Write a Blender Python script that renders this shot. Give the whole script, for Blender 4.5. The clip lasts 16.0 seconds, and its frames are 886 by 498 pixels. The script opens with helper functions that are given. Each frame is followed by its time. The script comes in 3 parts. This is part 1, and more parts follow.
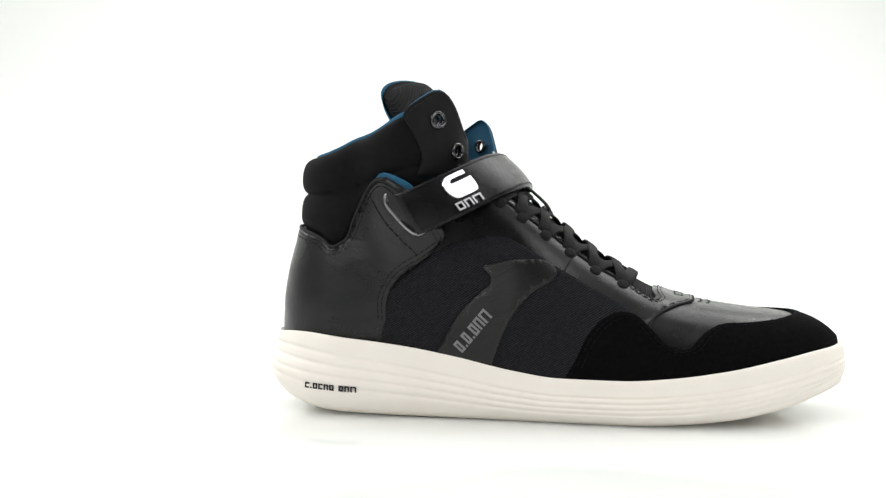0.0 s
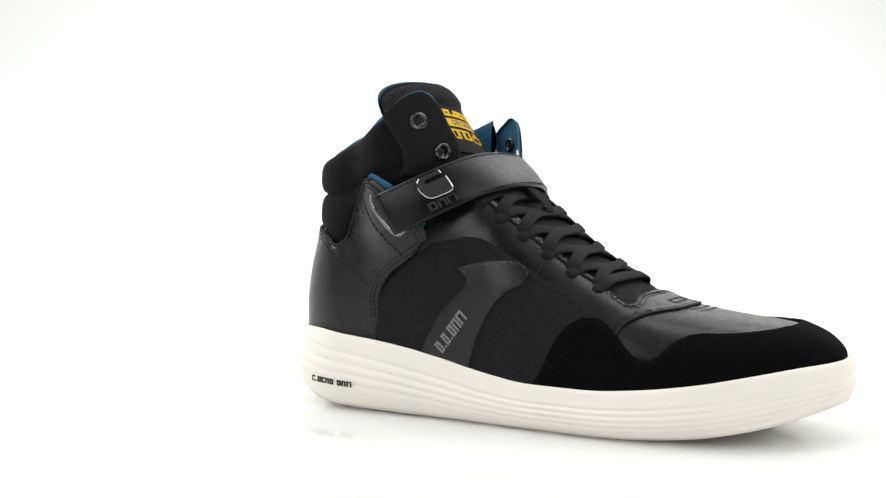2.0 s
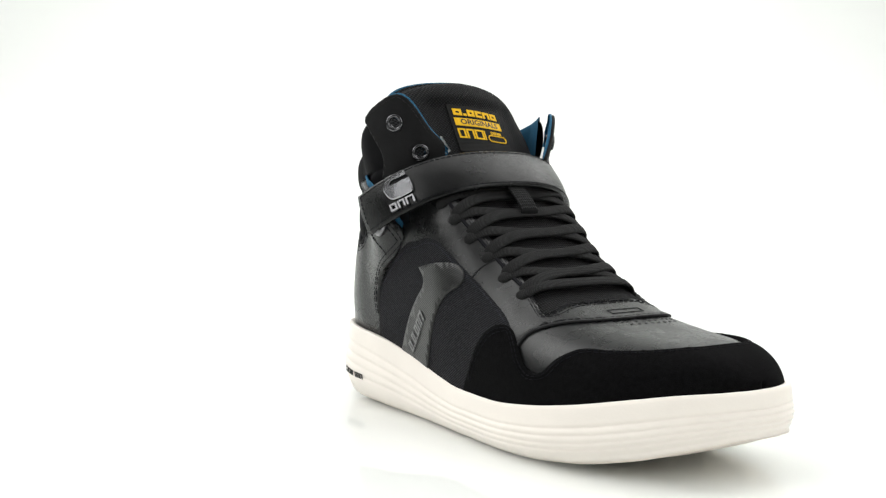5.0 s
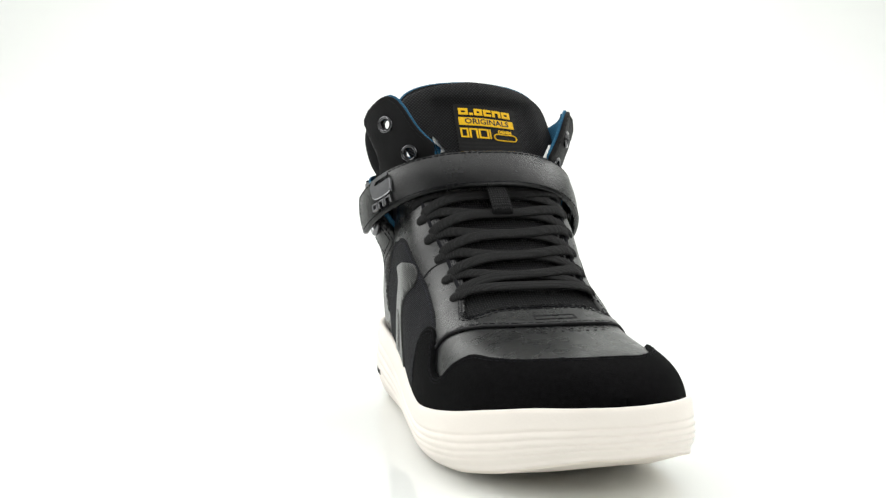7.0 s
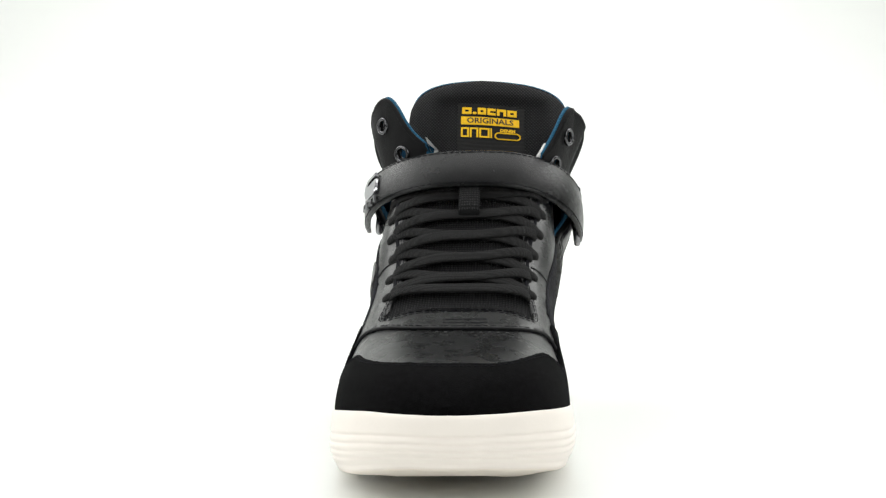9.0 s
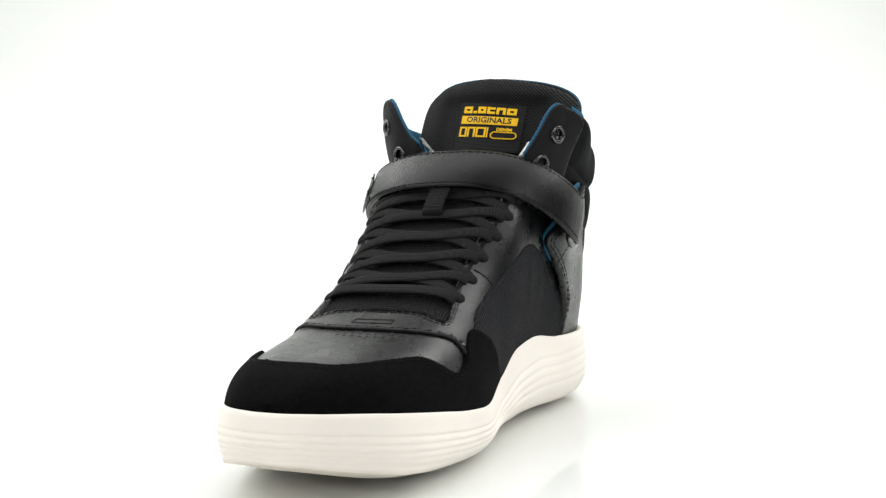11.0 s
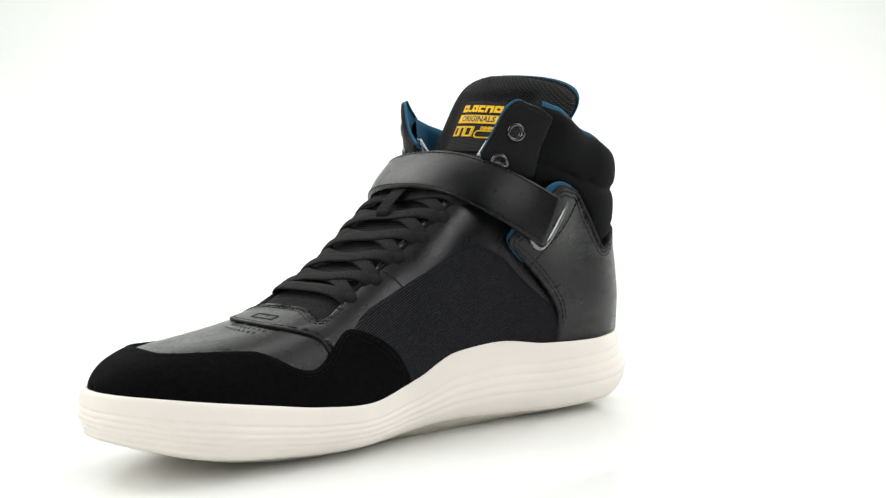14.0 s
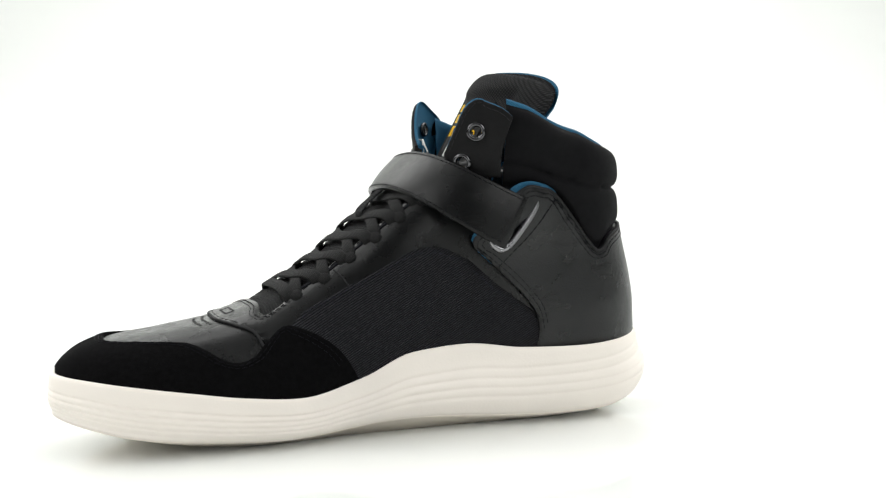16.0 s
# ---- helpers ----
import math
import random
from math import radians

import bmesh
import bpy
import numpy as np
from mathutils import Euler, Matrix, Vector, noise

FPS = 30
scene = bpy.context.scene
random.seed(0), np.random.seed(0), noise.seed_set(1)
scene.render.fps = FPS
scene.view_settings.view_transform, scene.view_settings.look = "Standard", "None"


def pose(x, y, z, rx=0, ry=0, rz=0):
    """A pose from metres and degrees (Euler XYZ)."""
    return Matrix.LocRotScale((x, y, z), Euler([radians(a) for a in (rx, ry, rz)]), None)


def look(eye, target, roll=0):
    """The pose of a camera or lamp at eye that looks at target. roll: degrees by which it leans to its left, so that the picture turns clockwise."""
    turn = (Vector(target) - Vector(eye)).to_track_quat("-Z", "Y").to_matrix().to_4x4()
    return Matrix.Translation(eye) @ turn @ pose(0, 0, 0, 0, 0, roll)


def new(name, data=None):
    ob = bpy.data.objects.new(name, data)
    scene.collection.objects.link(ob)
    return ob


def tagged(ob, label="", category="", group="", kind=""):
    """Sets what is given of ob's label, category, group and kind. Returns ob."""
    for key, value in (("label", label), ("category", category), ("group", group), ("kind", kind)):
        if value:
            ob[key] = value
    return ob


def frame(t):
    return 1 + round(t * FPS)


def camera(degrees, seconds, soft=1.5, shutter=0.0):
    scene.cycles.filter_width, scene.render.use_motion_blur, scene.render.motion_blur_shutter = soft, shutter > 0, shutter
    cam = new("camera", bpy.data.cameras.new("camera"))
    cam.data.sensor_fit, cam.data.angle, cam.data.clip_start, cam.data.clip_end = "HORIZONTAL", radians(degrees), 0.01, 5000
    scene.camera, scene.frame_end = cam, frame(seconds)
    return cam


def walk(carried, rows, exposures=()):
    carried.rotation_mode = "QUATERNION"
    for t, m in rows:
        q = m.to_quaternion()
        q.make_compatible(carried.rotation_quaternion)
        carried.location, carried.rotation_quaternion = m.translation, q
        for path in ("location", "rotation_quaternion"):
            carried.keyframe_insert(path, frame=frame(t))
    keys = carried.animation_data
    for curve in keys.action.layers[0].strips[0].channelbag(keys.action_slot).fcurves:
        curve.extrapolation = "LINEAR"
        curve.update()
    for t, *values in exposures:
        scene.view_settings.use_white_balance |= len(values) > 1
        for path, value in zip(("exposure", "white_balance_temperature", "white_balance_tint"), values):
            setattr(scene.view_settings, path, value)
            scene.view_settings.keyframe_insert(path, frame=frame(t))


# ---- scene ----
cam = camera(46.404, 16.0, soft=1.3)
EYE = pose(-0.00266, -0.55963, 0.1117, 90 - 2.307) @ pose(0, 0, 0, 0, 0, -1.101)
walk(cam, [(0, EYE), (16, EYE)])

# ---- world and light ----
world = bpy.data.worlds.new("light_tent")
scene.world = world
world.use_nodes = True
world.node_tree.nodes["Background"].inputs["Color"].default_value = (0.985, 1.0, 0.985, 1)
world.node_tree.nodes["Background"].inputs["Strength"].default_value = 0.13


def softbox(name, eye, target, sx, sy, watts):
    d = bpy.data.lights.new(name, "AREA")
    d.shape, d.size, d.size_y, d.energy, d.color = "RECTANGLE", sx, sy, watts, (0.995, 1.0, 0.98)
    ob = new(name, d)
    ob.matrix_world = look(eye, target)
    return ob


softbox("overhead_softbox", (0.0, -0.1, 1.6), (0, -0.1, 0), 2.6, 2.2, 14)
# added unseen lamp, nine metres wide, that whitens the backdrop evenly
softbox("backdrop_fill", (0.0, 0.45, 2.5), (0, 1.9, 0.3), 9.0, 1.2, 145)
softbox("front_softbox_a", (-1.25, -0.8, 0.9), (0, 0, 0.1), 0.65, 1.0, 15)
softbox("front_softbox_b", (0.98, -1.06, 0.9), (0, 0, 0.1), 0.75, 1.0, 15)
softbox("side_softbox_a", (-1.1, 0.72, 1.2), (0, 0, 0.1), 1.2, 0.9, 17)
softbox("side_softbox_b", (1.1, 0.72, 1.2), (0, 0, 0.1), 1.2, 0.9, 16)
scene.view_settings.exposure = -0.54
# ---- the form of the shoe, in millimetres: x to the toe, y to the inner side, z up ----
GROUND = 0.002  # height of the floor sheet
MID = 15.0      # the shoe's midline lies this far from the turning axis


def curve_at(xs, ys, x):
    """Smooth value at x through a short table."""
    n = len(xs)
    x = min(max(x, xs[0]), xs[-1])
    i = 0
    while i < n - 2 and x > xs[i + 1]:
        i += 1
    def slope(k):
        if k <= 0:
            return (ys[1] - ys[0]) / (xs[1] - xs[0])
        if k >= n - 1:
            return (ys[-1] - ys[-2]) / (xs[-1] - xs[-2])
        a = (ys[k] - ys[k - 1]) / (xs[k] - xs[k - 1])
        b = (ys[k + 1] - ys[k]) / (xs[k + 1] - xs[k])
        return 0.0 if a * b <= 0 else 2 * a * b / (a + b)
    d = xs[i + 1] - xs[i]
    t = (x - xs[i]) / d
    m0, m1 = slope(i) * d, slope(i + 1) * d
    return ((2 * t ** 3 - 3 * t ** 2 + 1) * ys[i] + (t ** 3 - 2 * t ** 2 + t) * m0
            + (3 * t ** 2 - 2 * t ** 3) * ys[i + 1] + (t ** 3 - t ** 2) * m1)


# sole: plan outline, top edge and bottom edge, outer (lateral) and inner (medial) side
HEEL, TOE = -105.4, 204.6
SOLE_X = (-107, -73, -42, 10, 63, 110, 145, 175, 203)
SOLE_LAT = (42, 45, 46, 47.5, 52.5, 56.6, 53.2, 45.2, 37)
SOLE_MED = (41, 44.5, 45.5, 41.6, 41.6, 47.6, 46.2, 44.2, 36)
TOP_X = (-107, -78, -49, -19, 10, 38, 64, 93, 120, 146, 172, 190, 203)
TOP_LAT = (44.5, 46.4, 43.8, 40.1, 34.8, 28.7, 25.4, 25.2, 27.0, 30.4, 35.0, 38.0, 39.2)
TOP_MED = (45, 41.6, 40.6, 41.2, 44.5, 42.2, 31.6, 25.3, 27.5, 31.6, 35.6, 38.0, 39.2)
BOT_X = (-107, -90, -66, -20, 38, 82, 120, 146, 172, 190, 203)
BOT_Z = (15.5, 9, 4.2, 2.4, 2.0, 2.0, 2.8, 5.2, 10.0, 15.2, 19.2)
ARCH_X = (-107, -66, -45, -20, 3, 20, 40, 53, 68, 84, 100, 134, 172, 203)
ARCH_Z = (0, 1.6, 2.4, 3.0, 4.3, 5.6, 6.4, 6.2, 5.0, 3.6, 3.0, 3.0, 1.8, 0)      # how far the inner edge is drawn up


def end_factor(x, n=2.76, heel=55.0, toe=74.0):
    """Rounds the plan off at heel and toe."""
    if x < HEEL + heel:
        return max(0.0, 1 - ((HEEL + heel - x) / heel) ** 1.92) ** (1 / 1.92)
    if x > TOE - toe:
        return max(0.0, 1 - ((x - TOE + toe) / toe) ** n) ** (1 / n)
    return 1.0


def sole_half(x, side):
    return curve_at(SOLE_X, SOLE_LAT if side < 0 else SOLE_MED, x) * end_factor(x)


def sole_top(x, y):
    a, b = curve_at(TOP_X, TOP_LAT, x), curve_at(TOP_X, TOP_MED, x)
    k = min(max(0.5 + y / 60, 0), 1)
    return a + (b - a) * k


LEAN_X = (-107, -45, 0, 50, 75, 100, 203)
LEAN = (0, 0.6, 4.4, 4.0, 1.5, 0, 0)      # the inner wall leans in at the waist


def sole_lean(x, y):
    return curve_at(LEAN_X, LEAN, x) * (0.55 if y > 20 else 0.1 if y < -20 else 0)


def sole_low(x, y):
    k = min(max((y - 6) / 34, 0), 1)
    return curve_at(BOT_X, BOT_Z, x) + curve_at(ARCH_X, ARCH_Z, x) * k * k * (3 - 2 * k)


# vamp and instep: arches across the foot; chart (u, s), s from -1 (outer edge) over 0 (ridge) to 1 (inner edge)
RIDGE_X = (-45, -10, 8, 20, 49, 67, 79, 94, 109, 126, 150, 176, 188, 196, 200)
RIDGE_Z = (120, 136, 138, 130, 107, 92, 83, 74, 66, 60.6, 56.4, 52.8, 49, 44, 39.4)
IN_X = (-45, -22, 5, 40, 80, 110)
IN_LAT = (10.5, 7.0, 6.0, 5.8, 4.7, 4.2)
IN_MED = (11.0, 8.5, 8.0, 8.0, 5.7, 4.4)
FLARE_X = (-45, 40, 75, 110, 200)
FLARE_LAT = (0.14, 0.20, 0.03, 0.0, 0.0)
FLARE_MED = (0.29, 0.45, 0.18, 0.0, 0.0)
ARCH_P_X = (-45, 10, 50, 80, 110, 150, 200)
ARCH_P = (0.25, 0.3, 0.4, 0.45, 0.5, 0.55, 0.6)
ARCH_Q = (0.8, 0.8, 0.8, 0.8, 0.78, 0.75, 0.7)
FAN = 150.0
FAN_L = 48.6
U_END = FAN + FAN_L * math.pi / 2 - 0.02


def vamp_x(u):
    return u if u <= FAN else FAN + FAN_L * math.sin(min((u - FAN) / FAN_L, math.pi / 2))


def vamp(u, s):
    x = vamp_x(u)
    w = (curve_at(SOLE_X, SOLE_LAT if s < 0 else SOLE_MED, x) - curve_at(IN_X, IN_LAT if s < 0 else IN_MED, x)) * (end_factor(x + 6.0) if x > 0 else 1.0)
    z0 = sole_top(x, 40 if s > 0 else -40) - 9
    zt = curve_at(RIDGE_X, RIDGE_Z, x)
    p, q = curve_at(ARCH_P_X, ARCH_P, x), curve_at(ARCH_P_X, ARCH_Q, x)
    f = (1 - min(abs(s), 1)) * math.pi / 2
    y = w * math.cos(f) ** p if abs(s) > 1e-6 else 0.0
    k = math.sin(f) ** q
    y *= 1 + k * curve_at(FLARE_X, FLARE_LAT if s < 0 else FLARE_MED, x)
    return Vector((x, math.copysign(y, s) if s else 0.0, z0 + (zt - z0) * k))


# ankle: a tube; chart (c, z), c the way round from the middle of the heel, negative on the outer side
ANK_C, ANK_L = -45.0, 52.0
HEEL_Z = (20, 38, 72, 97, 110, 130, 145, 170)
HEEL_X = (-99, -97.5, -92.5, -85.5, -82, -80, -77, -70)
ANK_Z = (20, 45, 70, 95, 120, 145, 175)
ANK_W = (36, 38.8, 42, 45, 47.5, 49.5, 50)
BEND_LAT, BEND_MED = 26.0, 42.0     # the front edges of the tube curl in round the shin


def ankle(c, z):
    q = abs(c)
    w = curve_at(ANK_Z, ANK_W, z)
    xh = curve_at(HEEL_Z, HEEL_X, z)
    if z > 45:
        g = min(max((ANK_L * math.pi / 2 + 32 - q) / 36, 0), 1)
        w *= 1 - ((0.19 if c < 0 else 0.06) + (0.07 if c < 0 else -0.07) * min(max((z - 85) / 35, 0), 1)) * g * g * (3 - 2 * g) * min((z - 45) / 50, 1)
    quarter = ANK_L * math.pi / 2
    if q > quarter and z > 122:
        g, k = min((q - quarter) / 30, 1), min((z - 122) / 32, 1)
        w += (4.5 if c < 0 else 8.0) * (1 - 0.7 * min(max((q - quarter - 30) / 18, 0), 1)) * g * g * (3 - 2 * g) * k * k * (3 - 2 * k)
    if q < quarter:
        a = q / ANK_L
        e = 1.05 if c < 0 else 0.95
        x = ANK_C + (xh - ANK_C) * math.cos(a) ** e
        y = w * math.sin(a) ** e
    elif q < quarter + 30:
        x, y = ANK_C + q - quarter, w
    else:
        r = BEND_LAT if c < 0 else BEND_MED
        a = (q - quarter - 30) / r
        x, y = ANK_C + 30 + r * math.sin(a), w - r * (1 - math.cos(a))
    return Vector((x, math.copysign(y, c) if c else 0.0, z))


def normal_of(f, a, b, da=0.6, db=0.006, out=None):
    t1 = f(a + da, b) - f(a - da, b)
    t2 = f(a, b + db) - f(a, b - db)
    n = t1.cross(t2)
    if n.length < 1e-9:
        n = Vector((1, 0, 0.25))
    n.normalize()
    p = f(a, b)
    c = Vector((min(max(p.x, -45), 140), 0, 30))
    if n.dot(p - c) < 0:
        n = -n
    if p.x > 190:
        k = min((p.x - 190) / 7, 1)
        n = (n * (1 - k) + Vector((1, 0, 0.3)) * k).normalized()
    return n
# ---- materials ----
def material(name, colour, rough=0.6, spec=0.5, metal=0.0, vary=0.0, vary_scale=40.0, bump=0.0, bump_scale=400.0,
             detail=4.0, sheen=0.0, rough_vary=0.0, kind="noise", crease=0.0):
    m = bpy.data.materials.new(name)
    m.use_nodes = True
    nt = m.node_tree
    b = nt.nodes["Principled BSDF"]
    b.inputs["Base Color"].default_value = (*colour, 1)
    b.inputs["Roughness"].default_value = rough
    b.inputs["Metallic"].default_value = metal
    b.inputs["Specular IOR Level"].default_value = spec
    if sheen:
        b.inputs["Sheen Weight"].default_value = sheen
        b.inputs["Sheen Roughness"].default_value = 0.45
    co = nt.nodes.new("ShaderNodeTexCoord")
    if vary or rough_vary:
        n = nt.nodes.new("ShaderNodeTexNoise")
        n.inputs["Scale"].default_value = vary_scale
        n.inputs["Detail"].default_value = 5.0
        nt.links.new(co.outputs["Object"], n.inputs["Vector"])
        if vary:
            r = nt.nodes.new("ShaderNodeMapRange")
            r.inputs["From Min"].default_value, r.inputs["From Max"].default_value = 0.3, 0.7
            r.inputs["To Min"].default_value, r.inputs["To Max"].default_value = 1 - vary, 1 + vary
            nt.links.new(n.outputs["Fac"], r.inputs["Value"])
            mx = nt.nodes.new("ShaderNodeVectorMath")
            mx.operation = "SCALE"
            mx.inputs[0].default_value = colour
            nt.links.new(r.outputs["Result"], mx.inputs["Scale"])
            nt.links.new(mx.outputs["Vector"], b.inputs["Base Color"])
        if rough_vary:
            r2 = nt.nodes.new("ShaderNodeMapRange")
            r2.inputs["From Min"].default_value, r2.inputs["From Max"].default_value = 0.3, 0.7
            r2.inputs["To Min"].default_value, r2.inputs["To Max"].default_value = rough - rough_vary, rough + rough_vary
            nt.links.new(n.outputs["Fac"], r2.inputs["Value"])
            nt.links.new(r2.outputs["Result"], b.inputs["Roughness"])
    if bump:
        if kind == "voronoi":
            t = nt.nodes.new("ShaderNodeTexVoronoi")
            t.inputs["Scale"].default_value = bump_scale
            h = t.outputs["Distance"]
        else:
            t = nt.nodes.new("ShaderNodeTexNoise")
            t.inputs["Scale"].default_value = bump_scale
            t.inputs["Detail"].default_value = detail
            h = t.outputs["Fac"]
        nt.links.new(co.outputs["Object"], t.inputs["Vector"])
        bp = nt.nodes.new("ShaderNodeBump")
        bp.inputs["Strength"].default_value = bump
        bp.inputs["Distance"].default_value = 0.0006
        nt.links.new(h, bp.inputs["Height"])
        last = bp
        if crease:
            # long soft folds
            mp = nt.nodes.new("ShaderNodeMapping")
            mp.inputs["Rotation"].default_value = (0, 0.6, 0)
            mp.inputs["Scale"].default_value = (1.0, 1.0, 2.6)
            nt.links.new(co.outputs["Object"], mp.inputs["Vector"])
            n2 = nt.nodes.new("ShaderNodeTexNoise")
            n2.inputs["Scale"].default_value = 38
            n2.inputs["Detail"].default_value = 3
            n2.inputs["Distortion"].default_value = 0.8
            nt.links.new(mp.outputs["Vector"], n2.inputs["Vector"])
            b2 = nt.nodes.new("ShaderNodeBump")
            b2.inputs["Strength"].default_value = crease
            b2.inputs["Distance"].default_value = 0.004
            nt.links.new(n2.outputs["Fac"], b2.inputs["Height"])
            nt.links.new(bp.outputs["Normal"], b2.inputs["Normal"])
            last = b2
        nt.links.new(last.outputs["Normal"], b.inputs["Normal"])
    return m


def woven(name, dark, light, scale, turn, rough=0.85, bump=0.5, fleck=0.4, spec=0.3, axes="xz", cross=0.0, depth=0.0005):
    """A cloth with ribs: lines across the side plane, broken up by noise; cross adds a second set of ribs."""
    m = material(name, dark, rough, spec)
    nt = m.node_tree
    b = nt.nodes["Principled BSDF"]
    co = nt.nodes.new("ShaderNodeTexCoord")
    mp = nt.nodes.new("ShaderNodeMapping")
    mp.inputs["Rotation"].default_value = (0, radians(turn), 0) if axes == "xz" else (radians(turn), 0, 0)
    nt.links.new(co.outputs["Object"], mp.inputs["Vector"])
    waves = []
    for k in range(2 if cross else 1):
        w = nt.nodes.new("ShaderNodeTexWave")
        if axes == "xz":
            w.bands_direction = "Z" if k == 0 else "X"
        elif axes == "xy":
            w.bands_direction = "X" if k == 0 else "Y"
        else:
            w.bands_direction = "Z" if k == 0 else "Y"
        w.inputs["Scale"].default_value = scale * (1 if k == 0 else cross)
        w.inputs["Distortion"].default_value = 0.6
        w.inputs["Detail"].default_value = 2.0
        w.inputs["Detail Scale"].default_value = 3.0
        nt.links.new(mp.outputs["Vector"], w.inputs["Vector"])
        waves.append(w.outputs["Fac"])
    h = waves[0]
    if cross:
        mm = nt.nodes.new("ShaderNodeMath")
        mm.operation = "MULTIPLY"
        nt.links.new(waves[0], mm.inputs[0])
        nt.links.new(waves[1], mm.inputs[1])
        h = mm.outputs[0]
    n = nt.nodes.new("ShaderNodeTexNoise")
    n.inputs["Scale"].default_value = 900
    n.inputs["Detail"].default_value = 3
    nt.links.new(co.outputs["Object"], n.inputs["Vector"])
    r = nt.nodes.new("ShaderNodeMapRange")
    r.inputs["From Min"].default_value, r.inputs["From Max"].default_value = 0.35, 0.65
    r.inputs["To Min"].default_value, r.inputs["To Max"].default_value = 1 - fleck, 1.0
    nt.links.new(n.outputs["Fac"], r.inputs["Value"])
    mu = nt.nodes.new("ShaderNodeMath")
    mu.operation = "MULTIPLY"
    nt.links.new(h, mu.inputs[0])
    nt.links.new(r.outputs["Result"], mu.inputs[1])
    mix = nt.nodes.new("ShaderNodeMix")
    mix.data_type = "RGBA"
    mix.inputs[6].default_value = (*dark, 1)
    mix.inputs[7].default_value = (*light, 1)
    nt.links.new(mu.outputs[0], mix.inputs[0])
    nt.links.new(mix.outputs[2], b.inputs["Base Color"])
    bp = nt.nodes.new("ShaderNodeBump")
    bp.inputs["Strength"].default_value = bump
    bp.inputs["Distance"].default_value = depth
    nt.links.new(mu.outputs[0], bp.inputs["Height"])
    nt.links.new(bp.outputs["Normal"], b.inputs["Normal"])
    return m


RUBBER = material("off_white_rubber", (0.91, 0.85, 0.785), 0.45, 0.4, vary=0.03, vary_scale=25, bump=0.12, bump_scale=900)
CREASED = material("creased_black_leather", (0.007, 0.0074, 0.008), 0.30, 0.34, vary=0.15, vary_scale=60, bump=0.35, bump_scale=1500,
                   rough_vary=0.06, detail=6, crease=0.10)
STRAP_LEATHER = material("strap_leather", (0.004, 0.0042, 0.0045), 0.25, 0.23, vary=0.3, vary_scale=80, bump=0.35, bump_scale=1700, rough_vary=0.05,
                         detail=6, crease=0.05)
SMOOTH_LEATHER = material("smooth_black_leather", (0.004, 0.0042, 0.0045), 0.28, 0.33, vary=0.2, vary_scale=90, bump=0.18,
                          bump_scale=1700, rough_vary=0.05, detail=6, crease=0.05)
SUEDE = material("black_suede", (0.003, 0.003, 0.0033), 0.95, 0.05, vary=0.35, vary_scale=500, bump=0.6, bump_scale=2200)
NUBUCK = material("matt_black_leather", (0.0045, 0.0045, 0.005), 0.55, 0.16, vary=0.25, vary_scale=200, bump=0.4, bump_scale=1800)
SOFT = material("black_softshell", (0.0042, 0.0042, 0.005), 0.85, 0.12, vary=0.2, vary_scale=300, bump=0.3, bump_scale=2500)
DENIM_OUT = woven("black_denim_outer", (0.004, 0.004, 0.0055), (0.037, 0.0375, 0.042), 300, 30, spec=0.12, fleck=0.6, bump=0.8, depth=0.0008)
DENIM_IN = woven("black_denim_inner", (0.004, 0.004, 0.0055), (0.037, 0.0375, 0.042), 300, -30, spec=0.12, fleck=0.6, bump=0.8, depth=0.0008)
MESH = woven("black_mesh", (0.003, 0.003, 0.0035), (0.030, 0.031, 0.033), 255, 45, axes="yz", cross=1.0, bump=1.0, spec=0.25, fleck=0.25, depth=0.0012)
MESH_TOP = woven("black_mesh_throat", (0.003, 0.003, 0.0035), (0.030, 0.031, 0.032), 255, 0, axes="xy", cross=1.0, bump=1.0, spec=0.2, fleck=0.25, depth=0.001)
BLUE = woven("blue_lining", (0.016, 0.09, 0.17), (0.045, 0.21, 0.36), 380, 45, bump=0.7, cross=1.0)
LACE = woven("black_lace", (0.004, 0.004, 0.0042), (0.024, 0.024, 0.024), 620, 45, bump=0.7, spec=0.22, cross=1.0, fleck=0.7)
THREAD = material("black_thread", (0.004, 0.004, 0.006), 0.8, 0.12, vary=0.3, vary_scale=800)
EDGE = material("cut_leather_edge", (0.012, 0.012, 0.013), 0.7, 0.2, vary=0.3, vary_scale=300)
METAL = material("gunmetal", (0.22, 0.22, 0.23), 0.28, 0.5, metal=1.0, rough_vary=0.08, vary_scale=90)
CHROME = material("polished_badge_metal", (0.42, 0.42, 0.44), 0.10, 0.5, metal=1.0, rough_vary=0.04, vary_scale=120)
DARK_METAL = material("dark_eyelet_metal", (0.10, 0.10, 0.105), 0.22, 0.5, metal=1.0, rough_vary=0.08, vary_scale=200)
YELLOW = material("yellow_thread", (0.80, 0.47, 0.01), 0.7, 0.2, vary=0.12, vary_scale=900, bump=0.4, bump_scale=2500)
PRINT = woven("rubbery_print", (0.003, 0.003, 0.003), (0.006, 0.006, 0.006), 300, 30, rough=0.32, bump=0.25, spec=0.42)
PRINT_GREY = material("grey_print", (0.19, 0.19, 0.19), 0.5, 0.4, vary=0.15, vary_scale=600)
THREAD_BLUE = material("navy_thread", (0.008, 0.008, 0.016), 0.7, 0.3, vary=0.3, vary_scale=800)
LABEL_BLACK = woven("black_label_weave", (0.003, 0.003, 0.003), (0.008, 0.008, 0.008), 420, 0, axes="yz")
BLACK_INK = material("black_ink", (0.012, 0.012, 0.012), 0.5, 0.3, vary=0.1, vary_scale=300)
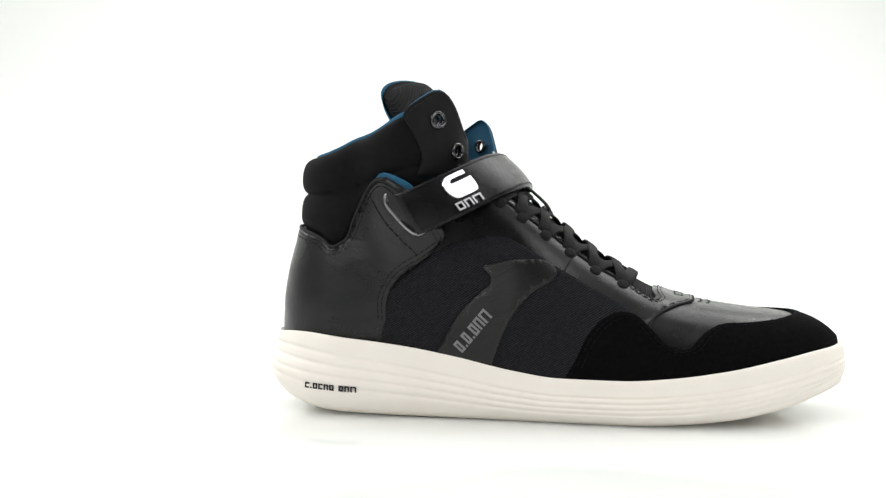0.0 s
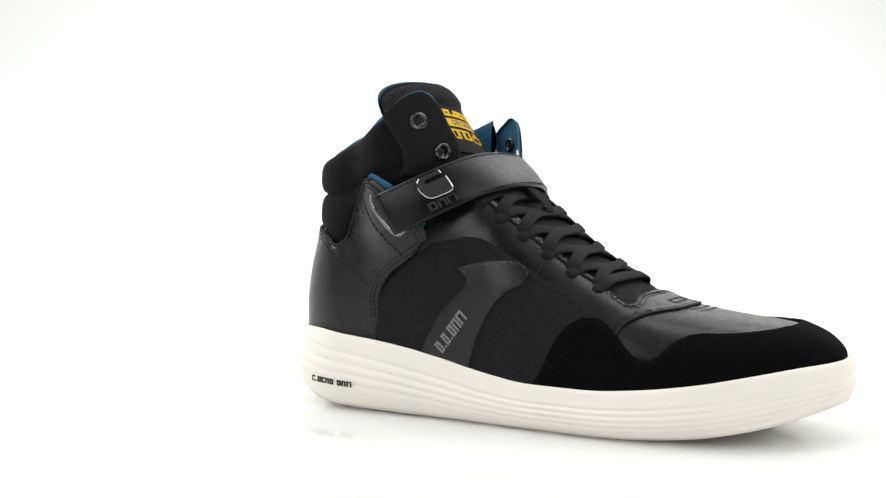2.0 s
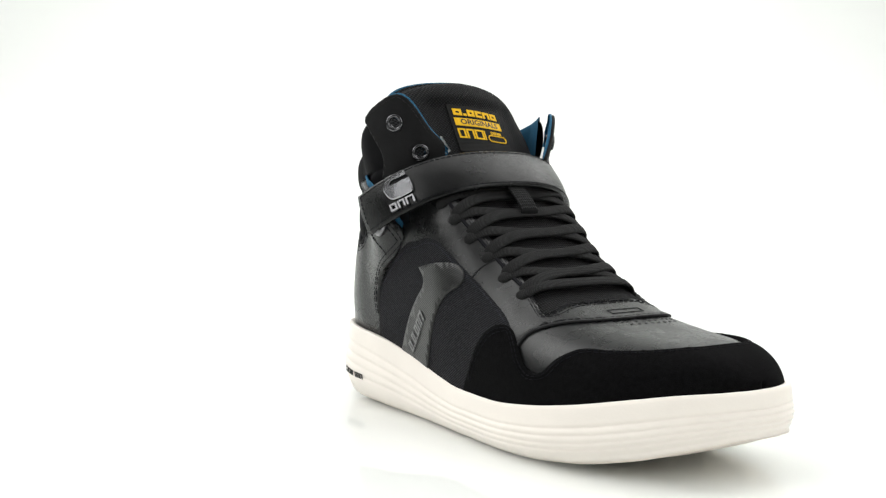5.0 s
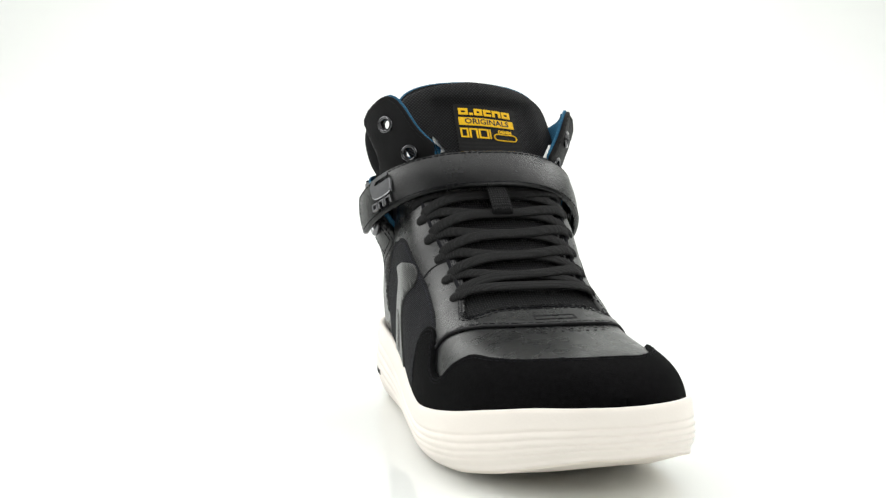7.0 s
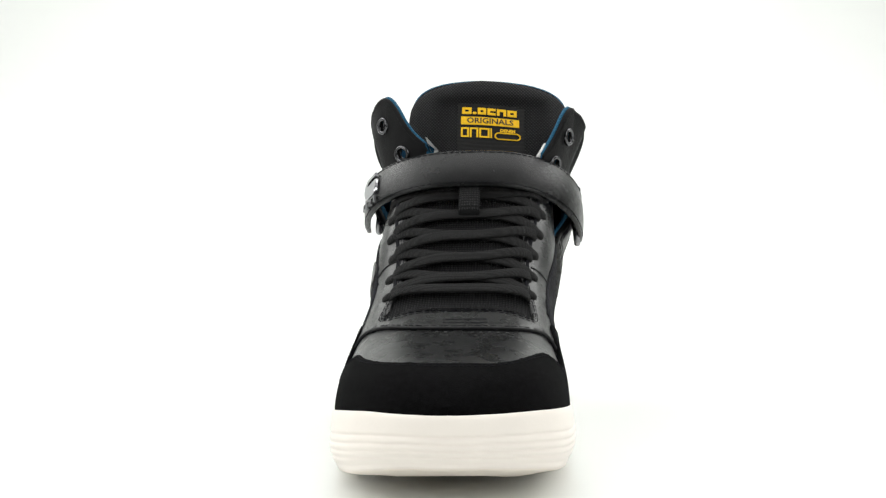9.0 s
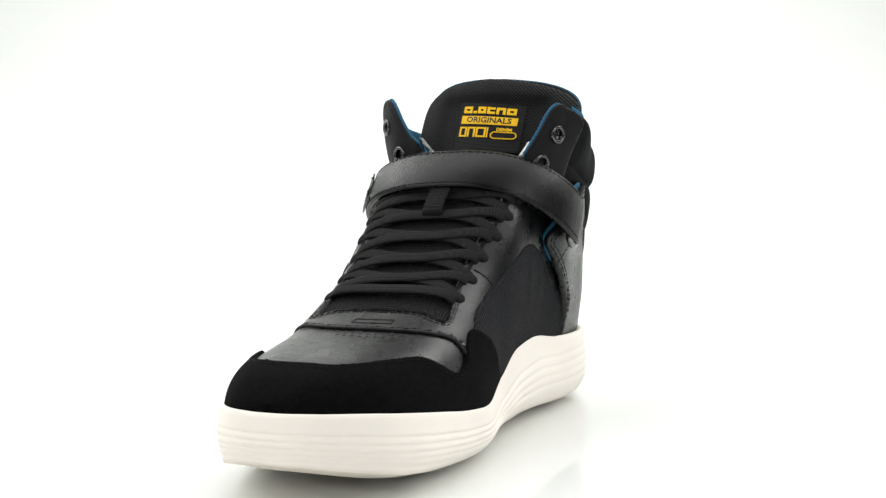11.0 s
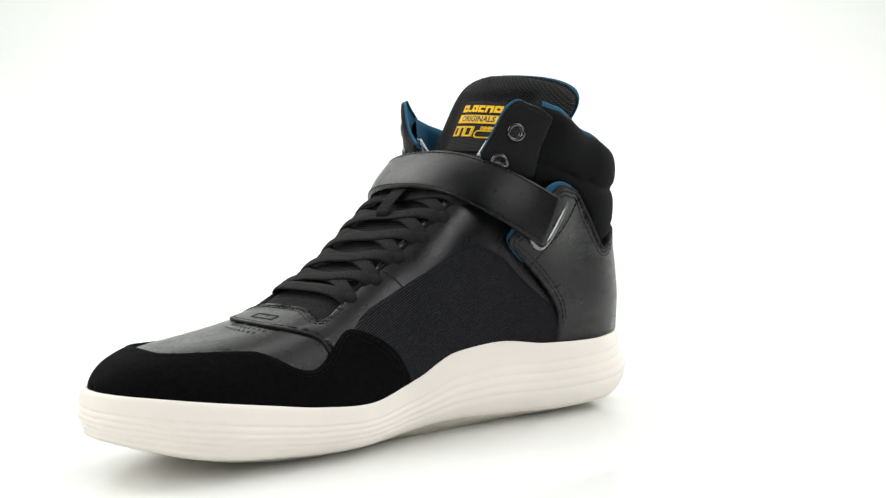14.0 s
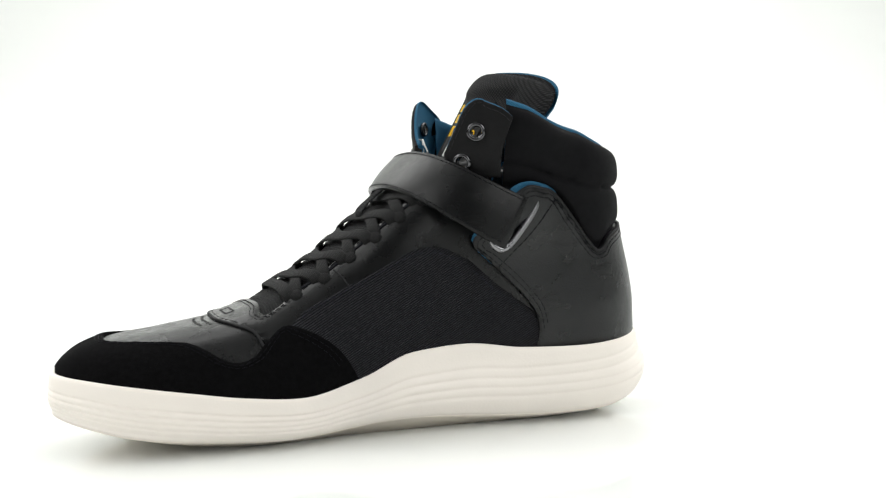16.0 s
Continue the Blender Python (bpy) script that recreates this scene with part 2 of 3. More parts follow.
OUTSOLE = material("cream_outsole", (0.87, 0.80, 0.71), 0.4, 0.45, vary=0.05, vary_scale=40)
PALE_CLOTH = material("pale_raw_cloth", (0.75, 0.75, 0.73), 0.9, 0.1, vary=0.2, vary_scale=600)
FLOOR = material("white_acrylic", (0.80, 0.815, 0.795), 0.06, 0.5, vary=0.006, vary_scale=6)


def fade_gloss(m, start, end):
    """The polished floor sheet turns matt where it rises into the backdrop."""
    nt = m.node_tree
    b = nt.nodes["Principled BSDF"]
    co = nt.nodes.new("ShaderNodeTexCoord")
    sp = nt.nodes.new("ShaderNodeSeparateXYZ")
    nt.links.new(co.outputs["Object"], sp.inputs[0])
    for socket, near, far in (("Roughness", 0.06, 0.9), ("Specular IOR Level", 0.35, 0.0)):
        r = nt.nodes.new("ShaderNodeMapRange")
        r.interpolation_type = "SMOOTHSTEP"
        r.inputs["From Min"].default_value, r.inputs["From Max"].default_value = start, end
        r.inputs["To Min"].default_value, r.inputs["To Max"].default_value = near, far
        nt.links.new(sp.outputs["Y"], r.inputs["Value"])
        nt.links.new(r.outputs["Result"], b.inputs[socket])


fade_gloss(FLOOR, 0.3, 1.3)
# light spreads inside the acrylic and softens the contact shadow
acrylic = FLOOR.node_tree.nodes["Principled BSDF"]
acrylic.subsurface_method = "BURLEY"
acrylic.inputs["Subsurface Weight"].default_value = 0.85
acrylic.inputs["Subsurface Radius"].default_value = (1.0, 1.0, 1.0)
acrylic.inputs["Subsurface Scale"].default_value = 0.035


# ---- building helpers ----
def part(name, bm, mat, parent, label="", smooth=True):
    """Links a bmesh, drawn in the shoe's millimetres, as one mesh under parent."""
    bmesh.ops.recalc_face_normals(bm, faces=bm.faces)
    me = bpy.data.meshes.new(name)
    bmesh.ops.transform(bm, matrix=Matrix.Scale(0.001, 4) @ Matrix.Translation((0, MID, 0)), verts=bm.verts)
    bm.to_mesh(me)
    bm.free()
    for p in me.polygons:
        p.use_smooth = smooth
    me.materials.append(mat)
    ob = new(name, me)
    ob.parent = parent
    if label:
        tagged(ob, label)
    return ob


def grid(rows, wrap=False, cap=False):
    """A bmesh from rows of points."""
    bm = bmesh.new()
    vs = [[bm.verts.new(p) for p in r] for r in rows]
    n = len(vs[0])
    for i in range(len(vs) - 1):
        for j in range(n if wrap else n - 1):
            k = (j + 1) % n
            bm.faces.new((vs[i][j], vs[i][k], vs[i + 1][k], vs[i + 1][j]))
    if cap:
        bm.faces.new(vs[0])
        bm.faces.new(vs[-1])
    return bm


def smooth_line(pts, closed=True, step=3.0):
    """Rounds a line of (a, b) or (a, b, 1) points; the ones with a 1 stay corners."""
    n = len(pts)
    out = []
    for i in range(n if closed else n - 1):
        p1, p2 = pts[i], pts[(i + 1) % n]
        p0 = pts[i - 1] if closed or i else p1
        p3 = pts[(i + 2) % n] if closed or i + 2 < n else p2
        if len(p1) > 2:
            p0 = p1
        if len(p2) > 2:
            p3 = p2
        m = max(2, int(math.dist(p1[:2], p2[:2]) / step))
        for k in range(m):
            t = k / m
            out.append(tuple(0.5 * (2 * b + (c - a) * t + (2 * a - 5 * b + 4 * c - d) * t * t + (3 * b - a - 3 * c + d) * t ** 3)
                             for a, b, c, d in zip(p0[:2], p1[:2], p2[:2], p3[:2])))
    if not closed:
        out.append(tuple(pts[-1][:2]))
    return out


def patch(name, f, pts, lift, thick, mat, parent, label="", grid_a=4.0, grid_b=4.0, kb=1.0, relief=None, hem=0.6, holes=()):
    """A panel of cloth or leather that lies on the chart f: cut out along a rounded outline, lifted and given its thickness.
    kb: chart units of b per millimetre."""
    line = smooth_line([(a, b / kb, *c) for a, b, *c in pts])
    bm = bmesh.new()
    face = bm.faces.new([bm.verts.new((a, b, 0)) for a, b in line])
    face.normal_update()
    bmesh.ops.triangulate(bm, faces=[face])
    for axis, step in ((0, grid_a), (1, grid_b)):
        lo = min(v.co[axis] for v in bm.verts)
        hi = max(v.co[axis] for v in bm.verts)
        k = math.ceil(lo / step + 1e-4)
        while k * step < hi - 1e-3:
            co, no = Vector((0, 0, 0)), Vector((0, 0, 0))
            co[axis], no[axis] = k * step, 1
            bmesh.ops.bisect_plane(bm, geom=bm.verts[:] + bm.edges[:] + bm.faces[:], plane_co=co, plane_no=no, dist=1e-4)
            k += 1
    gone = [f_ for f_ in bm.faces if any(math.dist(f_.calc_center_median()[:2], h_) < 3.0 for h_ in holes)]
    if gone:
        bmesh.ops.delete(bm, geom=gone, context="FACES")
    edge = [e for e in bm.edges if e.is_boundary]
    made = bmesh.ops.extrude_edge_only(bm, edges=edge)
    skirt = set(v for v in made["geom"] if isinstance(v, bmesh.types.BMVert))
    rim = set(v for e in edge for v in e.verts)
    for v in list(bm.verts):
        a, b = v.co.x, v.co.y * kb
        p, n = f(a, b), normal_of(f, a, b, 0.6, 0.6 * kb)
        h = lift
        if v in skirt:
            h = lift - thick
        elif v in rim:
            h = lift - hem * 0.6
        if relief:
            h += relief(a, b)
        v.co = p + n * h
    return part(name, bm, mat, parent, label)


def seam(name, f, pts, lift, mat, parent, kb=1.0, width=0.45, length=1.8, gap=0.9, closed=False):
    """A row of stitches along a line of the chart f."""
    line = smooth_line([(a, b / kb, *c) for a, b, *c in pts], closed, 1.0)
    world_pts = []
    for a, b in line:
        world_pts.append((f(a, b * kb) + normal_of(f, a, b * kb, 0.6, 0.6 * kb) * lift, normal_of(f, a, b * kb, 0.6, 0.6 * kb)))
    verts, faces = [], []
    run, last = 0.0, world_pts[0]
    start = last
    for p, n in world_pts[1:]:
        run += (p - last[0]).length
        if run >= length:
            d = (p - start[0]).normalized()
            w = d.cross(n) * width / 2
            i = len(verts)
            verts += [start[0] - w - n * 0.3, start[0] + w - n * 0.3, start[0] + w * 0.6 + n * 0.16, start[0] - w * 0.6 + n * 0.16,
                      p - w - n * 0.3, p + w - n * 0.3, p + w * 0.6 + n * 0.16, p - w * 0.6 + n * 0.16]
            faces += [(i, i + 1, i + 5, i + 4), (i + 1, i + 2, i + 6, i + 5), (i + 2, i + 3, i + 7, i + 6),
                      (i + 3, i, i + 4, i + 7), (i, i + 3, i + 2, i + 1), (i + 4, i + 5, i + 6, i + 7)]
            run = -gap
            start = (p + d * gap, n)
        last = (p, n)
    bm = bmesh.new()
    vs = [bm.verts.new(v) for v in verts]
    for q in faces:
        bm.faces.new([vs[i] for i in q])
    ob = part(name, bm, mat, parent, "", False)
    return tagged(ob, kind="stuff")


def ribbon(points, normals, width, thick, round_n=10):
    """A flat band with rounded edges swept along points; width lies across the normals."""
    rows = []
    n = len(points)
    for i, (p, nn) in enumerate(zip(points, normals)):
        d = (points[min(i + 1, n - 1)] - points[max(i - 1, 0)]).normalized()
        s = d.cross(nn).normalized()
        m = s.cross(d).normalized()
        rows.append([p + s * (width / 2 * math.copysign(abs(math.cos(a)) ** 0.5, math.cos(a)))
                     + m * (thick / 2 * math.copysign(abs(math.sin(a)) ** 0.8, math.sin(a)))
                     for a in [2 * math.pi * k / round_n for k in range(round_n)]])
    return grid(rows, wrap=True, cap=True)


def ring_mesh(centre, axis, up, rx, ry, tube, n=28, m=8, square=2.0):
    """A closed ring of round wire, or a rounded rectangle of it for square > 2."""
    axis = axis.normalized()
    up = (up - axis * up.dot(axis)).normalized()
    side = up.cross(axis)
    rows = []
    e = 2 / square
    for i in range(n):
        a = 2 * math.pi * i / n
        c, s = math.cos(a), math.sin(a)
        r = side * (rx * math.copysign(abs(c) ** e, c)) + up * (ry * math.copysign(abs(s) ** e, s))
        o = (side * (c / rx) + up * (s / ry)).normalized()
        rows.append([centre + r + (o * math.cos(b) + axis * math.sin(b)) * tube for b in [2 * math.pi * k / m for k in range(m)]])
    bm = bmesh.new()
    vs = [[bm.verts.new(p) for p in r] for r in rows]
    for i in range(n):
        for j in range(m):
            bm.faces.new((vs[i][j], vs[i][(j + 1) % m], vs[(i + 1) % n][(j + 1) % m], vs[(i + 1) % n][j]))
    return bm


def slab(outline, place, thick):
    """A flat plate: outline in (a, b), placed by place(a, b, h)."""
    bm = bmesh.new()
    top = [bm.verts.new(place(a, b, thick)) for a, b in outline]
    low = [bm.verts.new(place(a, b, 0)) for a, b in outline]
    bm.faces.new(top)
    bm.faces.new(low[::-1])
    for i in range(len(top)):
        j = (i + 1) % len(top)
        bm.faces.new((top[i], low[i], low[j], top[j]))
    return bm


# ---- the studio: one white sheet that rises behind ----
def studio():
    prof = [(-2.5, GROUND), (1.1, GROUND)]
    prof += [(1.1 + 0.8 * math.sin(a), 0.8 + GROUND - 0.8 * math.cos(a)) for a in [radians(6 * k) for k in range(1, 16)]]
    prof += [(1.9, 2.6)]
    bm = bmesh.new()
    rows = [[bm.verts.new((x, y, z)) for x in (-6, 0, 6)] for y, z in prof]
    for i in range(len(rows) - 1):
        for j in range(2):
            bm.faces.new((rows[i][j], rows[i][j + 1], rows[i + 1][j + 1], rows[i + 1][j]))
    me = bpy.data.meshes.new("ground")
    bm.to_mesh(me)
    bm.free()
    for p in me.polygons:
        p.use_smooth = True
    me.materials.append(FLOOR)
    tagged(new("ground", me), "glossy white studio floor curving up into a plain backdrop", "backdrop", kind="structure")


studio()
sneaker = new("sneaker")
tagged(sneaker, "black leather and denim high-top sneaker on an off-white rubber sole", "shoe")
# ---- sole ----
def sole_loop(count=130):
    """Points of the plan outline with their outward directions, from the heel round the outer side, the toe and back."""
    ts = [math.pi * i / count for i in range(count + 1)]
    def xs(t):
        a = 0.5 * (1 - math.cos(t))
        return HEEL + (TOE - HEEL) * a
    def half(t, side):
        x = xs(t)
        return Vector((x, side * sole_half(x, side), 0))
    loop = [half(t, -1) for t in ts] + [half(t, 1) for t in ts[-2:0:-1]]
    n = len(loop)
    out = []
    for i in range(n):
        d = loop[(i + 1) % n] - loop[i - 1]
        out.append((loop[i], Vector((d.y, -d.x, 0)).normalized()))
    return out


SOLE_V = (0, 0.03, 0.10, 0.28, 0.45, 0.7, 0.93, 1.0)
SOLE_OUT = (-9, -5.5, -3.0, -0.4, 0.2, -0.4, -1.0, -1.6)


def groove(x, v):
    """Depth of the ridged lines that run along the sidewall."""
    d = 0.0
    for k in range(4):
        at = curve_at((-107, -40, 60, 200), ((0.82, 0.66, 0.50, 0.36)[k], (0.74, 0.60, 0.47, 0.34)[k],
                                             (0.62, 0.50, 0.38, 0.27)[k], (0.64, 0.51, 0.39, 0.28)[k]), x)
        d += math.exp(-((v - at) / 0.027) ** 2)
    return d


def sole_point(p, out, v, extra=0.0):
    zb, zt = sole_low(p.x, p.y), sole_top(p.x, p.y)
    o = curve_at(SOLE_V, SOLE_OUT, v) - (0.6 if p.y < 0 else 0.6 - 0.28 * min(max((40 - p.x) / 40, 0), 1)) * groove(p.x, v) + extra - sole_lean(p.x, p.y) * v
    back = min(max((-58 - p.x) / 38, 0), 1)
    o += back * back * (3 - 2 * back) * curve_at((0, 0.12, 0.42, 0.7, 1), (1.5, 1.8, 1.6, -1.2, -2.2), v)      # the heel flares out towards the ground
    if v < 0.15:
        o += (3.6 * (1 - v / 0.15)) * min(max((p.x - 130) / 45, 0), 1)
    q = p + out * o
    q.z = zb + (zt - zb) * v
    return q


def sole():
    loop = sole_loop()
    rows = [[sole_point(p, o, v) for p, o in loop] for v in [k / 70 for k in range(4, 71)]]
    under = [p + o * -17 for p, o in loop]
    low = [[Vector((q.x, q.y, curve_at(BOT_X, BOT_Z, q.x))) for q in under]]
    low += [[sole_point(p, o, v, 0.3) for p, o in loop] for v in [k / 70 for k in range(5)]]
    low.append([sole_point(p, o, 0.06, -1.5) for p, o in loop])
    part("outsole", grid(low, wrap=True, cap=True), OUTSOLE, sneaker, "thin cream outsole edge")
    rows.append([p + o * (-4.6 - sole_lean(p.x, p.y)) + Vector((0, 0, sole_top(p.x, p.y) - 0.3)) for p, o in loop])
    rows.append([p + o * (-8.0 - sole_lean(p.x, p.y)) + Vector((0, 0, sole_top(p.x, p.y) - 10)) for p, o in loop])
    part("sole", grid(rows, wrap=True, cap=True), RUBBER, sneaker, "off-white ridged rubber cupsole")


def sole_side(x, z, side, lift):
    """A point on the sole's sidewall."""
    h = sole_half(x, side)
    d = Vector((2.0, side * (sole_half(x + 1, side) - sole_half(x - 1, side)), 0)).normalized()
    out = Vector((-d.y * side, d.x * side, 0)) if side > 0 else Vector((d.y, -d.x, 0))
    p = Vector((x, side * h, 0))
    zb, zt = sole_low(x, p.y), sole_top(x, p.y)
    return sole_point(p, out, (z - zb) / (zt - zb), lift)


sole()


# ---- upper: the mesh that shows in the throat, and the panels over it ----
def vamp_base():
    us = [-45 + 3 * i for i in range(65)] + [150 + k * 1.6 for k in range(1, 44)] + [U_END]
    rows = [[vamp(u, -1 + k / 40) for k in range(81)] for u in us]
    part("inner_upper", grid(rows), MESH_TOP, sneaker, "black mesh under the laces")


def side_point(x, z, side, lift=0.0):
    """A point of the vamp's side at a given length and height."""
    z0, zt = sole_top(x, 40 * side) - 9, curve_at(RIDGE_X, RIDGE_Z, x)
    k = min(max((z - z0) / (zt - z0), 0.0), 1.0)
    s = side * (1 - math.asin(k ** (1 / curve_at(ARCH_P_X, ARCH_Q, x))) / (math.pi / 2))
    return vamp(x, s) + normal_of(vamp, x, s) * lift


vamp_base()
S = 0.01        # chart units of s per millimetre, near enough

TOE_BOX = [(94, -0.62), (106, -0.36), (112, 0), (106, 0.36), (94, 0.62), (112, 0.76), (130, 0.72), (150, 0.5), (178, 0.3),
           (188, 0), (178, -0.3), (150, -0.52), (130, -0.76), (112, -0.8)]
patch("toe_box", vamp, TOE_BOX, 0.7, 1.5, SMOOTH_LEATHER, sneaker, "smooth black leather toe box", 4, 4, S)

EYESTAY = [(-40, -0.92, 1), (20, -0.8), (60, -0.64), (95, -0.6), (106, -0.68, 1), (109, -0.5), (118, -0.30), (127, -0.1), (129, 0.04),
           (127, 0.16), (122, 0.29), (114, 0.45), (108, 0.66, 1), (95, 0.6), (60, 0.66), (20, 0.84), (-40, 0.96, 1), (-40, 0.35, 1),
           (8, 0.2, 1), (40, 0.17), (66, 0.18), (86, 0.21), (101, 0.29), (107.5, 0.31), (110, 0.24), (108.5, 0.12), (108, 0.0),
           (108.5, -0.1), (110, -0.21), (107.5, -0.28), (101, -0.25), (86, -0.19), (66, -0.17), (40, -0.16), (8, -0.2, 1), (-40, -0.35, 1)]
patch("eyestay", vamp, EYESTAY, 1.7, 2.4, SMOOTH_LEATHER, sneaker, "smooth black leather eyestay with a debossed bar", 4, 4, S)

DENIM_L = [(-30, -1.0, 1), (-32, -0.9), (-30, -0.84), (-21, -0.78), (-2, -0.69), (16, -0.61), (31, -0.51), (42, -0.465), (62, -0.46),
           (82, -0.46), (96, -0.5), (100, -0.62), (80, -1.0, 1)]
DENIM_R = [(-30, 1.0, 1), (-31, 0.91), (-24, 0.87), (-4, 0.8), (13, 0.71), (25, 0.62), (38, 0.555), (54, 0.52), (73, 0.47), (87, 0.45),
           (95, 0.5), (99, 0.62), (80, 1.0, 1)]
patch("denim_panel", vamp, DENIM_L, 2.2, 2.0, DENIM_OUT, sneaker, "black twill denim quarter panel", 3, 3, S)
def denim_folds(a, b):
    """Faint upright creases in the inner panel."""
    k = math.sin(math.pi * min(max((b - 0.55) / 0.35, 0), 1))
    return k * (0.9 * math.exp(-((a - 14 + 30 * (b - 0.7)) / 3.4) ** 2) + 0.7 * math.exp(-((a - 30 + 20 * (b - 0.7)) / 3.4) ** 2))


patch("denim_panel", vamp, DENIM_R, 2.2, 2.0, DENIM_IN, sneaker, "black twill denim quarter panel with faint creases", 2.5, 2.5, S, denim_folds)

SUEDE_TOP = [(63, -0.985, 1), (71, -0.89), (78, -0.75), (86, -0.62), (93, -0.55), (100, -0.525), (107, -0.59), (114, -0.69),
             (120, -0.735), (127, -0.71), (133, -0.58), (142, -0.46), (155, -0.415), (168, -0.34), (177, -0.2), (181, -0.03),
             (180, 0.16), (172, 0.28), (160, 0.35), (150, 0.40), (143, 0.45), (136, 0.55), (129, 0.65), (122, 0.69), (115, 0.66),
             (109, 0.57), (101, 0.5), (93, 0.57), (80, 0.73), (72, 0.85), (65, 0.97, 1)]
SUEDE_LINE = SUEDE_TOP + [(66, 1.0, 1), (150, 1.0, 1), (U_END, 1.0, 1), (U_END, 0.0, 1), (U_END, -1.0, 1), (150, -1.0, 1), (62, -1.0, 1)]
patch("toe_guard", vamp, SUEDE_LINE, 2.6, 2.2, SUEDE, sneaker, "deep black suede toe guard", 3.5, 4, S)


def inset(pts, d):
    """The same line moved by d chart millimetres to its left."""
    line = [(a, b / S) for a, b, *c in pts]
    out = []
    for i, p in enumerate(line):
        q, r = line[max(i - 1, 0)], line[min(i + 1, len(line) - 1)]
        t = math.dist(q, r)
        out.append((p[0] - (r[1] - q[1]) / t * d, (p[1] + (r[0] - q[0]) / t * d) * S))
    return out


for d in (-2.0, -4.0):
    seam("toe_guard_stitching", vamp, inset(SUEDE_TOP, d)[1:-1], 2.65, THREAD, sneaker, S)
seam("denim_stitching", vamp, inset(DENIM_L[3:11], -2.2), 2.3, THREAD_BLUE, sneaker, S)
seam("denim_stitching", vamp, inset(DENIM_R[3:11], 2.2), 2.3, THREAD_BLUE, sneaker, S)
seam("eyestay_stitching", vamp, inset(EYESTAY[6:11], 1.8), 1.72, THREAD, sneaker, S, 0.3)
for d in (2.2, 4.0):
    seam("throat_stitching", vamp, inset(EYESTAY[19:34], d), 1.75, THREAD, sneaker, S)

# short joints across the eyestay
for line in (((70, -0.25), (68, -0.33), (65, -0.46)), ((74, 0.27), (72, 0.36), (69, 0.48))):
    pts = smooth_line(line, False, 0.02)
    nn = [normal_of(vamp, a, b) for a, b in pts]
    part("joint", ribbon([vamp(a, b) + n * 1.75 for (a, b), n in zip(pts, nn)], nn, 0.9, 0.6, 8), EDGE, sneaker)

# print on the outer denim panel
PRINT_LINE = [(24, -0.675, 1), (33, -0.62), (45, -0.54), (56, -0.47), (61, -0.485), (60, -0.55), (50, -0.67), (40, -0.80), (27, -0.99, 1),
              (-3, -0.99, 1), (9, -0.89), (20, -0.80), (28, -0.73), (29, -0.69)]
patch("printed_stripe", vamp, PRINT_LINE, 3.0, 0.9, PRINT, sneaker, "dark rubbery print on the denim", 3, 3, S, hem=0.1)


def strokes(kind, w, h, t):
    """Rectangles (x0, x1, y0, y1) of one plain mark: o a hollow box, n an arch, c a bracket, i a bar, d a dot."""
    if kind == "i":
        return [(0, w, 0, h)]
    if kind == "d":
        return [(0, w, 0, t)]
    out = [(0, t, 0, h), (t, w - (t if kind != "c" else 0), h - t, h)]
    if kind != "c":
        out.append((w - t, w, 0, h))
    if kind != "n":
        out.append((t, w - (t if kind == "o" else 0), 0, t))
    return out


def mark_mesh(rects, place, thick):
    """Small plates side by side as one mesh, placed by place(a, b, h)."""
    bm = bmesh.new()
    for x0, x1, y0, y1 in rects:
        n = max(1, int((x1 - x0) / 1.5))
        rows = []
        for k in range(n + 1):
            x = x0 + (x1 - x0) * k / n
            rows.append([bm.verts.new(place(x, y, h)) for y, h in ((y0, 0), (y0, thick), (y1, thick), (y1, 0))])
        for a, b in zip(rows, rows[1:]):
            for m in range(4):
                bm.faces.new((a[m], a[(m + 1) % 4], b[(m + 1) % 4], b[m]))
        bm.faces.new(rows[0])
        bm.faces.new(rows[-1][::-1])
    return bm


def mark_row(name, place, start, way, marks, height, gap, t, mat, parent, thick=0.35):
    """A row of plain marks where a maker's name stands: (kind, width) each; (a, b) start, unit way along the line."""
    at = 0.0
    for kind, w in marks:
        if kind != " ":
            def put(x, y, h, at=at):
                return place(start[0] + way[0] * (at + x) - way[1] * y, start[1] + way[1] * (at + x) + way[0] * y, h)
            part(name, mark_mesh(strokes(kind, w, height, t), put, thick), mat, parent, smooth=False)
        at += w + gap


mark_row("print_mark", lambda a, b, h: side_point(a, b, -1, 3.15 + h), (13.4, 37.2), (0.66, 0.751),
         (("o", 3.2), ("d", 1.1), ("o", 3.1), ("d", 1.1), ("o", 3.3), ("n", 3.6), ("n", 4.6)), 6.5, 0.85, 1.15, PRINT_GREY, sneaker)
mark_row("sole_mark", lambda a, b, h: sole_side(a, b, -1, 0.05 + h), (-74.2, 16.8), (0.999, -0.045),
         (("c", 2.6), ("d", 0.9), ("o", 2.6), ("c", 2.5), ("n", 2.6), ("o", 2.6), (" ", 1.4), ("o", 2.6), ("n", 2.6), ("n", 3.2)),
         3.0, 0.72, 0.8, BLACK_INK, sneaker, 0.25)

# debossed bar and perforations on the toe
def ridge_s(x, y):
    """The chart's s for a place near the ridge, y millimetres from it."""
    w = (curve_at(SOLE_X, SOLE_LAT if y < 0 else SOLE_MED, x) - 5.0) * end_factor(x + 6)
    return math.copysign(1 - math.acos(min(1.0, (abs(y) / w) ** (1 / curve_at(ARCH_P_X, ARCH_P, x)))) / (math.pi / 2), y)


